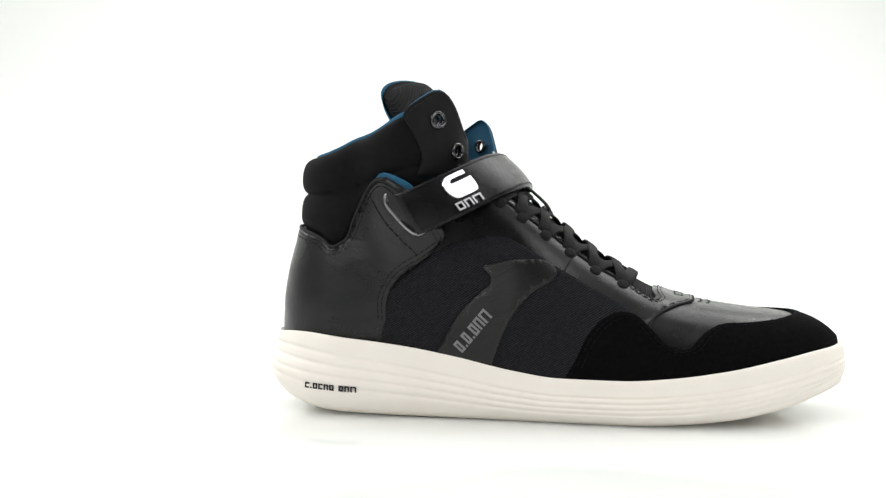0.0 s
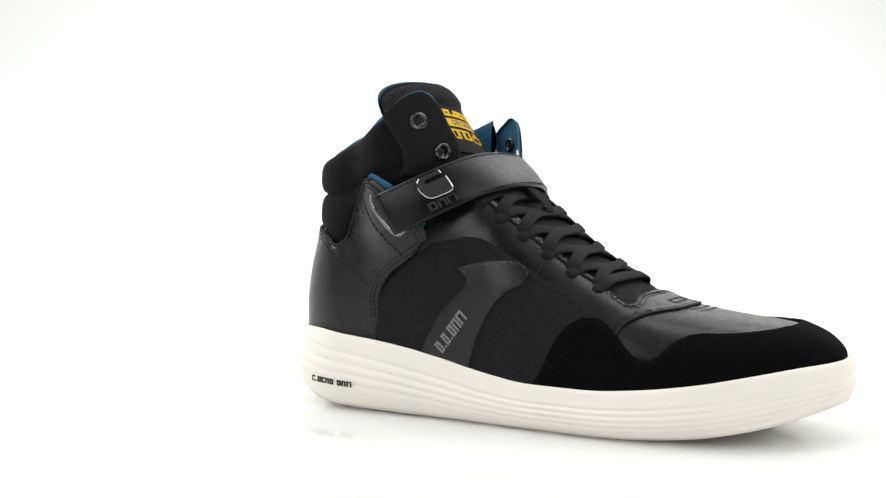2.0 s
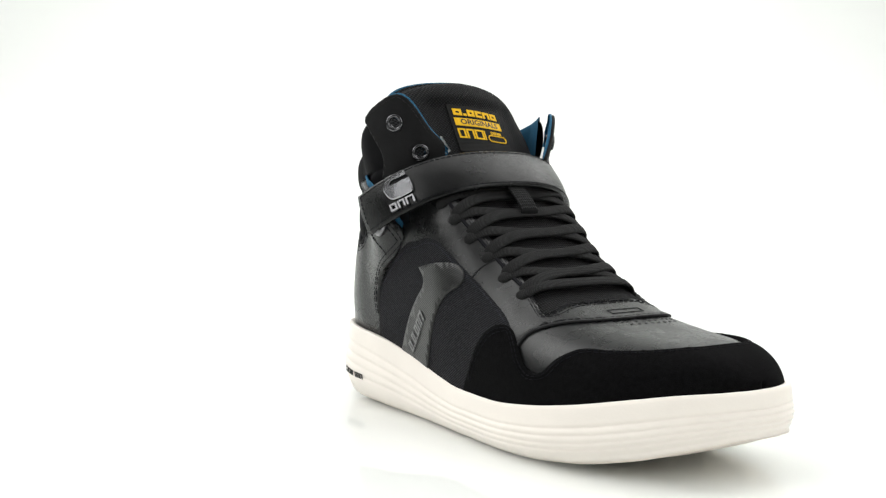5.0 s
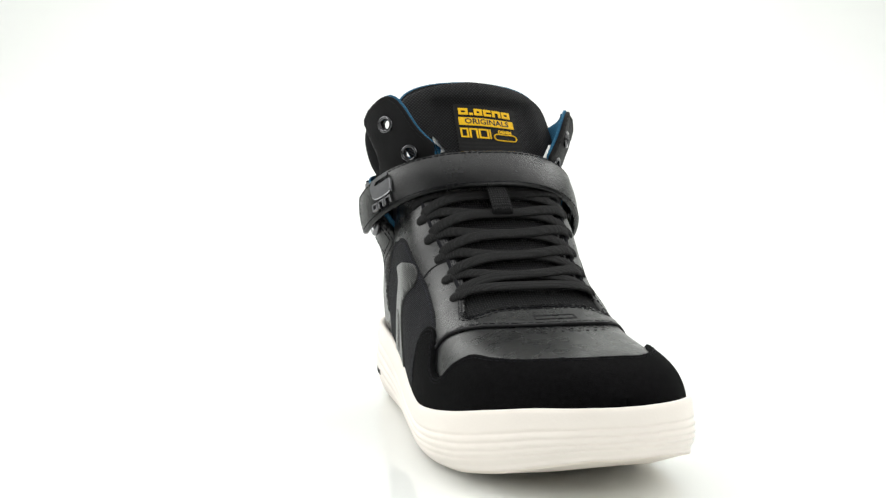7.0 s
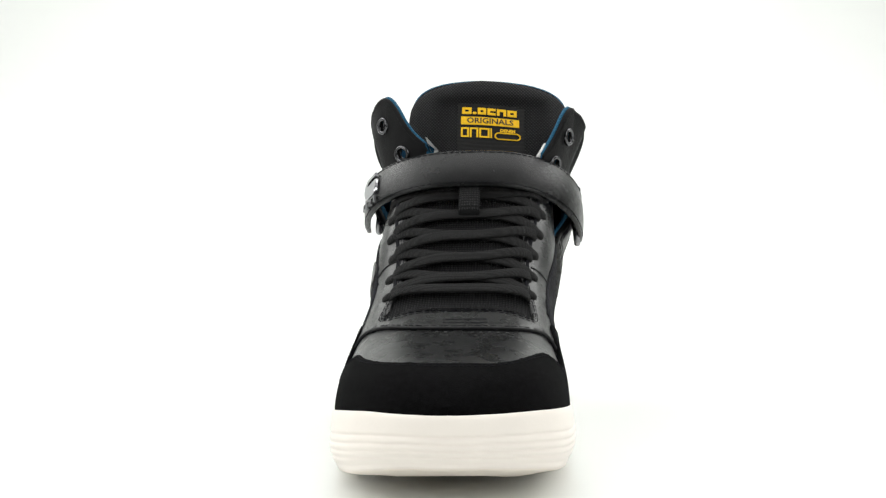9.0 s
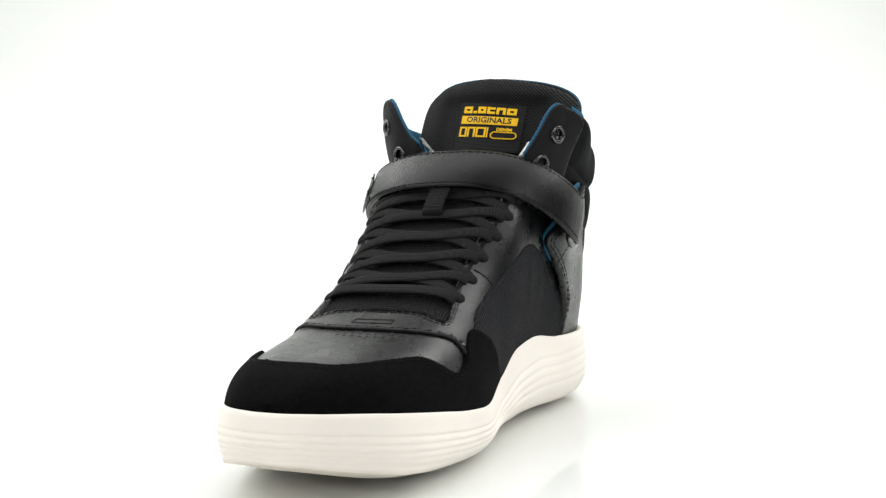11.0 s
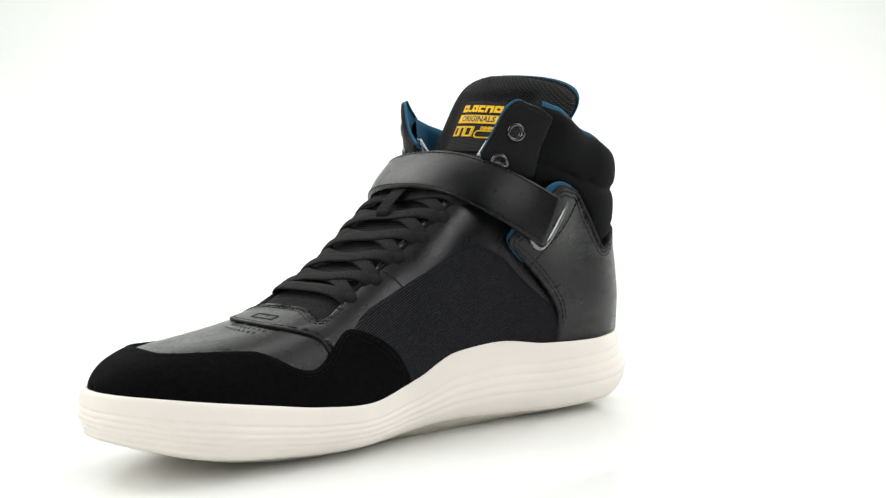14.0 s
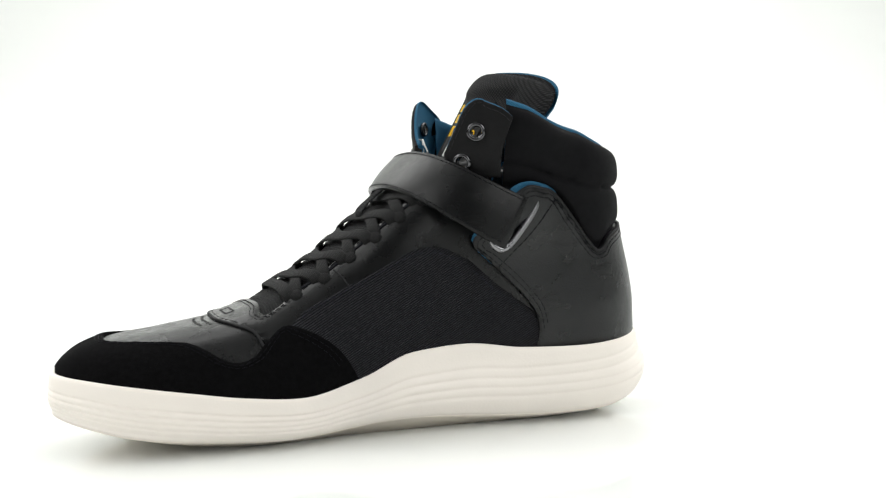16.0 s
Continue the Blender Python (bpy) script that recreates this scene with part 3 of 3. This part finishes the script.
EMBLEM = [(119.2, -7.2), (119.2, 10.6), (123.2, 10.8), (123.2, -7.4)]
for i in range(4):
    (a, b), (c, d) = EMBLEM[i], EMBLEM[(i + 1) % 4]
    way = [(a + (c - a) * k / 8, ridge_s(a + (c - a) * k / 8, b + (d - b) * k / 8)) for k in range(9)]
    pts = [vamp(*q) for q in way]
    nn = [normal_of(vamp, *q) for q in way]
    part("emblem_line", ribbon([p + n * 1.75 for p, n in zip(pts, nn)], nn, 0.9, 0.5, 8), EDGE, sneaker)
line = smooth_line([(a, b / S) for a, b, *c in EYESTAY[4:14]], False, 1.5)
nn = [normal_of(vamp, a, b * S) for a, b in line]
part("rolled_edge", ribbon([vamp(a, b * S) + n * 1.25 for (a, b), n in zip(line, nn)], nn, 1.5, 1.3, 10), EDGE, sneaker, "rolled edge of the eyestay")
for row, (u, n) in enumerate(((133.5, 9), (137.5, 8))):
    for k in range(n):
        y = 5.0 + 3.6 * (k - (n - 1) / 2)
        uu = u - 0.008 * (y - 5) ** 2
        s = ridge_s(uu, y)
        p, nn = vamp(uu, s), normal_of(vamp, uu, s)
        o = [(0.75 * math.cos(a), 0.75 * math.sin(a)) for a in [2 * math.pi * j / 10 for j in range(10)]]
        t1 = Vector((1, 0, 0)).cross(nn).normalized()
        t2 = nn.cross(t1)
        part("perforation", slab(o, lambda a, b, h, p=p, t1=t1, t2=t2, nn=nn: p + t1 * a + t2 * b + nn * (0.72 + h), 0.2), BLACK_INK, sneaker,
             smooth=False)


# ---- ankle ----
def rim(c):
    return curve_at((0, 40, 60, 77, 89, 113, 130, 145), (140.5, 141, 143, 146.5, 149.5, 158.5, 163, 163), abs(c))


def puff(c, z):
    """The two padded rolls round the ankle."""
    zg = curve_at((0, 60, 76, 91, 106, 119, 140), (121, 121, 123, 126, 130.5, 133.5, 136), abs(c))
    top = rim(c)
    fade = curve_at((0, 95, 118, 140), (1, 0.9, 0.45, 0.15), abs(c))
    if z > zg:
        t = (z - zg) / (top - zg)
        return 5.0 * fade * max(0.0, 1 - abs(2 * t - 0.9) ** 2.6) ** 0.55 if abs(2 * t - 0.9) < 1 else -2.0 * fade * min(1, (t - 0.95) / 0.05)
    zl = curve_at((0, 25, 52, 62, 68, 77, 87, 94, 104, 140), (103, 102, 98, 92.8, 93.2, 99.5, 113.5, 119, 122, 122), abs(c))
    t = (z - zl) / (zg - zl)
    return 4.4 * fade * max(0.0, 1 - abs(2 * t - 1) ** 2.6) ** 0.55 if 0 < t < 1 else 0.0


def ankle_out(c, z, h):
    return ankle(c, z) + normal_of(ankle, c, z, 0.6, 0.6) * h


def collar():
    cs = [-121 + 242 * i / 160 for i in range(161)]
    rows = []
    for k in range(61):
        r = []
        for c in cs:
            low = curve_at((0, 80, 100, 120, 144), (60, 60, 98, 112, 118), abs(c))
            z = low + (rim(c) - low) * k / 60
            r.append(ankle_out(c, z, puff(c, z)))
        rows.append(r)
    part("collar", grid(rows), SOFT, sneaker, "padded black softshell ankle collar")
    rows = []
    for h, dz in ((-1.6, -0.8), (-1.4, 0.8), (-2.6, 1.6), (-5.5, 1.8), (-8.0, 0.8), (-9.5, -3), (-10, -20), (-9.5, -45)):
        rows.append([ankle_out(c, rim(c) + dz, h * (1 - 0.85 * min(max((abs(c) - 98) / 22, 0), 1))) for c in cs])
    part("lining", grid(rows), BLUE, sneaker, "blue textile lining at the collar")


collar()


def flare(c, z):
    """The counter's upper front corners stand off where the strap pulls at them."""
    a = min(max((abs(c) - 88) / 26, 0), 1)
    b = min(max((z - 80) / 34, 0), 1)
    return 6.0 * a * a * (3 - 2 * a) * b * b * (3 - 2 * b)


COUNTER = [(-101, 28, 1), (-99, 54), (-100, 65), (-107, 76), (-124, 89), (-129, 98), (-121, 112), (-112, 124), (-106, 128), (-100, 127.5),
           (-93, 123), (-87, 115), (-77, 98), (-71, 93), (-64, 91.5), (-52, 97), (-25, 101), (0, 102), (25, 101), (52, 96), (61, 90), (67, 89),
           (76, 97), (94, 117), (103, 120.5), (111, 121.5), (117, 117), (126, 105), (134, 95), (127, 86), (118, 77), (103, 61), (99, 50),
           (101, 37, 1), (50, 28, 1), (0, 28, 1), (-50, 28, 1)]
patch("heel_counter", ankle, COUNTER, 3.7, 3.3, CREASED, sneaker, "creased black leather heel counter", 4, 4, 1.0,
      lambda c, z: flare(c, z) - 2.0 * min(max((62 - z) / 24, 0), 1))
UNDER_L = [(-112, 92), (-126, 91), (-131, 98), (-123, 114), (-113.5, 126.5), (-106, 130.5), (-99, 130), (-91, 125), (-86, 115), (-100, 95)]
UNDER_R = [(114, 78), (122.5, 82), (128, 86.3), (135, 95.3), (128, 107), (119, 119.5), (111.5, 124.5), (102, 123), (92, 117), (104, 95)]
patch("lining", ankle, UNDER_L, 0.9, 1.2, BLUE, sneaker, "blue textile lining behind the heel counter", 5, 5, 1.0, flare)
patch("lining", ankle, UNDER_R, 0.9, 1.2, BLUE, sneaker, "blue textile lining behind the heel counter", 5, 5, 1.0, flare)


def on_counter(c, z):
    return ankle_out(c, z, flare(c, z) - 2.0 * min(max((62 - z) / 24, 0), 1))


def inset_a(pts, d):
    out = []
    for i, p in enumerate(pts):
        q, r = pts[max(i - 1, 0)], pts[min(i + 1, len(pts) - 1)]
        t = math.dist(q[:2], r[:2])
        out.append((p[0] - (r[1] - q[1]) / t * d, p[1] + (r[0] - q[0]) / t * d))
    return out


line = smooth_line([(a, b) for a, b, *c in COUNTER[8:27]], False, 1.5)
nn = [normal_of(ankle, a, b, 0.6, 0.6) for a, b in line]
part("counter_edge", ribbon([on_counter(a, b) + n * 2.9 for (a, b), n in zip(line, nn)], nn, 1.7, 2.2, 10), EDGE, sneaker, "cut edge of the heel counter")
for d in (-2.2, -4.4):
    seam("counter_stitching", on_counter, inset_a(COUNTER[1:33], d), 3.75, THREAD, sneaker)

for line in ([(-93, 121), (-103, 108), (-113, 94), (-118, 87)], [(96, 115), (107, 102), (118, 88), (122, 83)]):
    seam("counter_stitching", on_counter, line, 3.75, THREAD, sneaker)

# upper eyelet tabs
TAB_L = [(-113, 158, 1), (-116, 163), (-127, 170.5), (-133, 170), (-138, 165), (-146, 152), (-156, 142, 1), (-152, 128, 1), (-118, 128, 1), (-121, 140)]
TAB_R = [(118, 154, 1), (122, 158), (131, 162.5), (135, 162), (139, 158), (144, 148), (149, 138, 1), (146, 126, 1), (122, 126, 1), (122, 140)]


def tab_flare(c, z):
    b = min(max((z - 125) / 35, 0), 1)
    return (1.2 if c < 0 else 4.0) * b


def on_tab(c, z):
    return ankle_out(c, z, tab_flare(c, z))


for line, holes in ((TAB_L, ((-128.6, 156), (-140, 140.5))), (TAB_R, ((133.8, 147.8), (140, 133.5)))):
    tab = patch("eyelet_tab", ankle, line, 2.6, 1.6, NUBUCK, sneaker, "matt black leather eyelet tab", 1.6, 1.6, 1.0, tab_flare, holes=holes)
    patch("tab_lining", ankle, [(a * 1.004, b + (0.7 if b > 135 else 0), *c) for a, b, *c in line], 0.9, 1.4, BLUE, tab,
          "blue textile backing", 1.6, 1.6, 1.0, tab_flare, holes=holes)
    side = -1 if line is TAB_L else 1
    seam("tab_stitching", on_tab, inset_a(line[0:7], 1.9 if side < 0 else -1.9), 2.65, EDGE, tab)
    for c, z in holes:
        p, n = on_tab(c, z), normal_of(ankle, c, z, 0.6, 0.6)
        part("eyelet", ring_mesh(p + n * 2.7, n, Vector((0, 0, 1)), 3.7, 3.7, 1.05), DARK_METAL, tab, "dark metal eyelet")
        part("eyelet", ring_mesh(p + n * -0.2, n, Vector((0, 0, 1)), 3.2, 3.2, 0.9), DARK_METAL, tab, "dark metal eyelet")


# raw ends of the lining that peep out at the tabs' front corners
patch("lining_end", ankle, [(-152.4, 149, 1), (-153.2, 149, 1), (-159, 141.5, 1), (-155, 140, 1)], 1.8, 1.2, PALE_CLOTH, sneaker, "frayed pale lining end", 2, 2, 1.0)
patch("lining_end", ankle, [(146.6, 144, 1), (147.4, 144, 1), (151.4, 137, 1), (147.6, 136, 1)], 1.8, 1.2, PALE_CLOTH, sneaker, "frayed pale lining end", 2, 2, 1.0)


# ---- tongue ----
def tongue_half(b):
    return 43.4 * max(0.0, 1 - max(0.0, (b - 157) / 24) ** 3.6) ** (1 / 3.6) if b < 181 else 0.0


def tongue_mid(y, b):
    a = (y - 5.0) / 44.5
    drop = 3.6 * min(max(a, 0), 1) * min(max((b - 140) / 40, 0), 1)
    return Vector((-5 - (b - 158) * 0.55 - (21.5 if a < 0 else 18.5 + 4 * min(max((b - 142) / 20, 0), 1)) * abs(a) ** 2.0, y, b - drop))


def tongue():
    front, back = [], []
    levels = [121.5 + 3 * k for k in range(13)] + [160 + k for k in range(19)] + [179, 180, 180.6, 180.95]
    for b in levels:
        w = tongue_half(b) * (1 - 0.18 * min(max((150 - b) / 22, 0), 1))
        f, g = [], []
        for k in range(81):
            a = -1 + k / 40
            shift = math.copysign(1 - (1 - abs(a)) ** 1.6, a)
            y = 7.4 + w * math.copysign(1 - (1 - abs(a)) ** 1.6, a)
            ea = abs(a) ** 3
            eb = max(0, (b - 150.5) / 30.5) ** 3
            e = min(1.0, ea + eb)
            t = 5.0 * max(0.0, 1 - e ** 2) ** 0.5
            dent = 3.2 / (1 + math.exp((abs(y - 9) - 27) * 0.9)) / (1 + math.exp((b - 169) * 0.9))
            m = tongue_mid(y, b)
            n = Vector((1, 0.9 * (y - 6.5) / 43, 0.4)).normalized()
            f.append(m + n * (t - dent))
            mb = tongue_mid(7.4 + (w + 0.9) * shift, b + 0.7)
            g.append(mb - n * (t * 0.8 + 0.5))
        front.append(f)
        back.append(g)
    t = part("tongue", grid(front), MESH, sneaker, "padded black mesh tongue")
    part("tongue_lining", grid(back), BLUE, t, "blue textile back of the tongue")
    return t


tongue_ob = tongue()


def label_place(a, b, h):
    """a: millimetres from the label's middle towards the inner side, b: up the label."""
    y, z = 9.0 + a * 0.94, 153.9 + b * 0.84
    m = tongue_mid(y, z)
    n = Vector((1, 0.9 * (y - 6.5) / 43, 0.4)).normalized()
    return m + n * (2.0 + h)


def bent_plate(name, x0, x1, y0, y1, lift, thick, mat, parent, label="", tilt=0.0):
    """A small plate that follows the tongue."""
    n = 12
    rows = []
    for k in range(n + 1):
        x = x0 + (x1 - x0) * k / n
        lo, hi = y0 - tilt * x, y1 - tilt * x
        rows.append([label_place(x, lo, lift), label_place(x, lo, lift + thick), label_place(x, hi, lift + thick), label_place(x, hi, lift)])
    return part(name, grid(rows, wrap=True, cap=True), mat, parent, label, smooth=False)


TILT = 0.085
label_ob = bent_plate("woven_label", -18, 18.5, -17, 14.5, 0.1, 0.7, LABEL_BLACK, sneaker, "black woven label with yellow lettering", TILT)
def on_label(a, b, h):
    return label_place(a, b - TILT * a, 0.8 + h)


mark_row("label_mark", on_label, (-15.5, 7.4), (1.0, 0.0), (("o", 5.2), ("d", 2.0), ("o", 4.6), ("c", 4.4), ("n", 5.0), ("o", 5.0)),
         4.4, 0.7, 1.5, YELLOW, label_ob, 0.3)
bent_plate("label_band", -16, 15.5, 0.4, 5.6, 0.8, 0.25, YELLOW, label_ob, "yellow band with black capitals", TILT)
mark_row("label_mark", on_label, (-16.0, -8.0), (1.0, 0.0), (("o", 4.4), ("n", 4.6), ("o", 5.6), ("i", 0.7)), 6.4, 0.5, 1.0, YELLOW, label_ob, 0.25)
pill = [(9.3 + math.copysign(4.6, math.cos(a)) + 2.1 * math.cos(a), -6.4 + 2.1 * math.sin(a)) for a in [2 * math.pi * (k + 0.5) / 24 for k in range(25)]]
part("label_pill", ribbon([label_place(a, b - TILT * a, 1.0) for a, b in pill], [Vector((1, 0, 0.3))] * 25, 0.75, 0.4, 6), YELLOW, label_ob)


def lettering(name, text, size, x, y, mat, parent, lift):
    """Words in the built-in font, bent onto the tongue."""
    cu = bpy.data.curves.new(name, "FONT")
    cu.body, cu.size, cu.align_x, cu.align_y = text, size, "CENTER", "CENTER"
    cu.extrude, cu.resolution_u, cu.offset = 0.0, 2, 0.12
    tmp = bpy.data.objects.new(name, cu)
    me = tmp.to_mesh()
    bm = bmesh.new()
    bm.from_mesh(me)
    tmp.to_mesh_clear()
    for v in bm.verts:
        v.co = label_place(x + v.co.x, y + v.co.y - TILT * (x + v.co.x), lift)
    part(name, bm, mat, parent, smooth=False)
    bpy.data.objects.remove(tmp)
    bpy.data.curves.remove(cu)


lettering("label_lettering", "ORIGINALS", 5.0, -0.2, 3.0, BLACK_INK, label_ob, 1.12)
lettering("label_lettering", "DENIM", 2.7, 9.3, -2.6, YELLOW, label_ob, 0.95)


# ---- strap, rings, badge ----
def strap_point(b, w):
    """b from -90 (outer end) to 90 (inner end); w from 0 (upper edge) to 1 (lower edge)."""
    c, s = max(math.cos(radians(b)), 0.0), math.sin(radians(b))
    x0, rx = (-21 + 11.5 * w, 48 + 4.5 * w) if s < 0 else (-18 + 12 * w, 45 + 4 * w)
    y = (58.8 if s < 0 else 56.2) * math.copysign(abs(s) ** 0.8, s)
    zt = (117.5 if s < 0 else 114.5) + (22.5 if s < 0 else 25.5) * c
    zb = (97.5 if s < 0 else 90.5) + (24.5 if s < 0 else 31.5) * c
    bulge = 1.2 * math.sin(math.pi * min(max(w, 0), 1))
    p = Vector((x0 + rx * c ** 0.8, y, zt + (zb - zt) * w))
    return p + Vector((c, 0.8 * s, 0.3)).normalized() * bulge


def strap_normal(b, w):
    n = (strap_point(b + 1, w) - strap_point(b - 1, w)).cross(strap_point(b, w + 0.02) - strap_point(b, w - 0.02))
    n.normalize()
    return n if n.dot(strap_point(b, w) - Vector((-10, 0, 110))) > 0 else -n


def strap():
    prof = [(0.0, -1.3), (-0.012, -0.4), (0.0, 0.75), (0.03, 1.15), (0.08, 1.25)] + [(0.08 + 0.84 * k / 8, 1.3) for k in range(1, 8)] + \
           [(0.92, 1.25), (0.97, 1.15), (1.0, 0.75), (1.012, -0.4), (1.0, -1.3), (0.5, -1.3)]
    rows = []
    for b in [-88 + 176 * k / 70 for k in range(71)]:
        rows.append([strap_point(b, w) + strap_normal(b, min(max(w, 0.03), 0.97)) * h for w, h in prof])
    ob = part("strap", grid(rows, wrap=True, cap=True), STRAP_LEATHER, sneaker, "glossy black leather ankle strap")
    for w in (0.075, 0.925):
        seam("strap_stitching", strap_point, [(-86 + 172 * k / 40, w) for k in range(41)], 1.35, THREAD, ob, 0.02)
    seam("strap_stitching", strap_point, [(-86, 0.1 + 0.8 * k / 8) for k in range(9)], 1.35, THREAD, ob, 0.02)
    return ob


strap_ob = strap()


def badge_place(a, b, h):
    """On the strap near its outer end: a along it towards the toe, b up, in millimetres."""
    n = strap_normal(-58.5, 0.5)
    along = (strap_point(-54.5, 0.5) - strap_point(-62.5, 0.5)) / 8
    up = (strap_point(-58.5, 0.3) - strap_point(-58.5, 0.7)) / 10.8
    return strap_point(-58.5, 0.5) + along * a + up * b + n * (1.0 + h)


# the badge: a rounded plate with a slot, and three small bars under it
def badge():
    outer = [(-8.4, 1.5), (-8.4, 6.0), (-6.0, 9.4), (-2.6, 10.6), (7.6, 10.6), (7.6, 7.9), (-1.6, 7.9), (-3.2, 7.0), (-3.4, 5.2), (9.0, 5.2),
             (9.0, -1.6), (6.8, -4.6), (-3.4, -4.6), (-6.8, -2.6)]
    line = smooth_line([(a, b, 1) if i in (4, 5, 9) else (a, b) for i, (a, b) in enumerate(outer)], True, 1.0)
    bm = bmesh.new()
    low = [bm.verts.new(badge_place(a, b, 0)) for a, b in line]
    mid = [bm.verts.new(badge_place(a, b, 1.1)) for a, b in line]
    ca = [(a * 0.95 + 0.02, (b - 3.0) * 0.95 + 3.0) for a, b in line]
    top = [bm.verts.new(badge_place(a, b, 1.5)) for a, b in ca]
    n = len(line)
    for p, q in ((low, mid), (mid, top)):
        for i in range(n):
            bm.faces.new((p[i], p[(i + 1) % n], q[(i + 1) % n], q[i]))
    f = bm.faces.new(top)
    bmesh.ops.triangulate(bm, faces=[f])
    part("badge", bm, CHROME, strap_ob, "polished metal badge with a slot", smooth=False)
    mark_row("badge_mark", badge_place, (-9.0, -11.2), (1.0, 0.0), (("o", 4.6), ("n", 4.6), ("n", 5.6)), 5.0, 0.8, 1.1, METAL, strap_ob, 1.1)


badge()

for side, top, low in ((-1, Vector((-21.0, -53.2, 119)), Vector((-5.0, -50.8, 100.8))), (1, Vector((-18.5, 53, 116)), Vector((0.5, 53.2, 93)))):
    mid = (top + low) / 2
    up = (top - low)
    axis = Vector((0.05, side, 0.1))
    part("strap_ring", ring_mesh(mid + Vector((0, side * 0.6, 0)), axis, up, 5.2, up.length / 2 + 1.0, 1.8, 44, 10, 3.2), METAL, strap_ob,
         "satin grey metal loop")


# ---- laces ----
HOLE_X = (94, 80.5, 67.5, 55.5, 44, 33)


def lace_strand(u0, s0, u1, s1, lift, sag=0.0):
    pts, nn = [], []
    for k in range(29):
        t = k / 28
        e = min(t, 1 - t)
        u, s = u0 + (u1 - u0) * (3 * t * t - 2 * t ** 3), s0 + (s1 - s0) * t
        n = normal_of(vamp, u, s)
        h = 1.2 + (lift - 1.2) * min(1.0, e / 0.16) ** 0.7
        if e < 0.04:
            h = -0.6 + (h + 0.6) * (e / 0.04)
        u += sag * math.sin(math.pi * t)
        pts.append(vamp(u, s) + n * h)
        nn.append(n)
    return ribbon(pts, nn, 6.3, 1.7, 12)


lace = part("shoelace", lace_strand(HOLE_X[0], -0.275, HOLE_X[0] + 1, 0.285, 3.0, 1.5), LACE, sneaker, "flat black woven shoelace")
for i in range(5):
    a, b = HOLE_X[i], HOLE_X[i + 1]
    part("lace_strand", lace_strand(a - 2, 0.28, b, -0.275, 2.1, 1.0), LACE, lace)
    part("lace_strand", lace_strand(a - 2, -0.27, b + 1, 0.285, 3.1, 1.0), LACE, lace)
def lace_turn(u, s):
    """The rounded fold where the lace turns under the eyestay."""
    n = normal_of(vamp, u, s)
    a = (vamp(u + 1, s) - vamp(u - 1, s)).normalized()
    b = n.cross(a)
    c = vamp(u, s) + n * 1.5
    rows = []
    for i in range(1, 8):
        t = math.pi * i / 8
        rows.append([c + a * (3.1 * math.cos(t)) + (b * (3.6 * math.cos(f)) + n * (1.5 * math.sin(f))) * math.sin(t) ** 0.7
                     for f in [2 * math.pi * k / 12 for k in range(12)]])
    return grid(rows, wrap=True, cap=True)


for i in range(6):
    for side in (-1, 1):
        part("lace_turn", lace_turn(HOLE_X[i] - (1.5 if side > 0 else 0.5), side * (0.272 + 0.006 * (i % 2))), LACE, lace)
# short stitched loops that hold the lace
for i in range(5):
    for side in (-1, 1):
        u = (HOLE_X[i] + HOLE_X[i + 1]) / 2
        for d in (-1.0, 1.0):
            p = [vamp(u + k, side * (0.235 + 0.006 * d)) + normal_of(vamp, u + k, side * 0.235) * 1.8 for k in range(-5, 6)]
            part("lace_loop", ribbon(p, [normal_of(vamp, u, side * 0.235)] * 11, 1.0, 0.9, 8), THREAD, lace)

# webbing pull on the tongue, over the top laces
pts = [vamp(u, 0.0) + normal_of(vamp, u, 0.0) * h for u, h in ((24, 4.2), (28, 5.0), (32, 5.8), (36, 6.4), (40, 6.8), (44, 6.6), (48, 6.0), (50.5, 5.0), (51.5, 3.4))]
part("pull_tab", ribbon(pts, [normal_of(vamp, 46, 0.0)] * len(pts), 10.5, 1.3, 16), MESH_TOP, tongue_ob, "black webbing pull loop")


# ---- what moves ----
def motions():
    # the shoe turns with the turntable, about the axis through its own origin, a little slower at first
    rows = [(0.0, -12.3), (0.5, -16.5), (1.0, -20.7)]
    rows += [(k * 0.5, -11.15 - 9.305 * k * 0.5) for k in range(3, 33)]
    walk(sneaker, [(t, pose(0, 0, 0, 0, 0, a)) for t, a in rows])


motions()
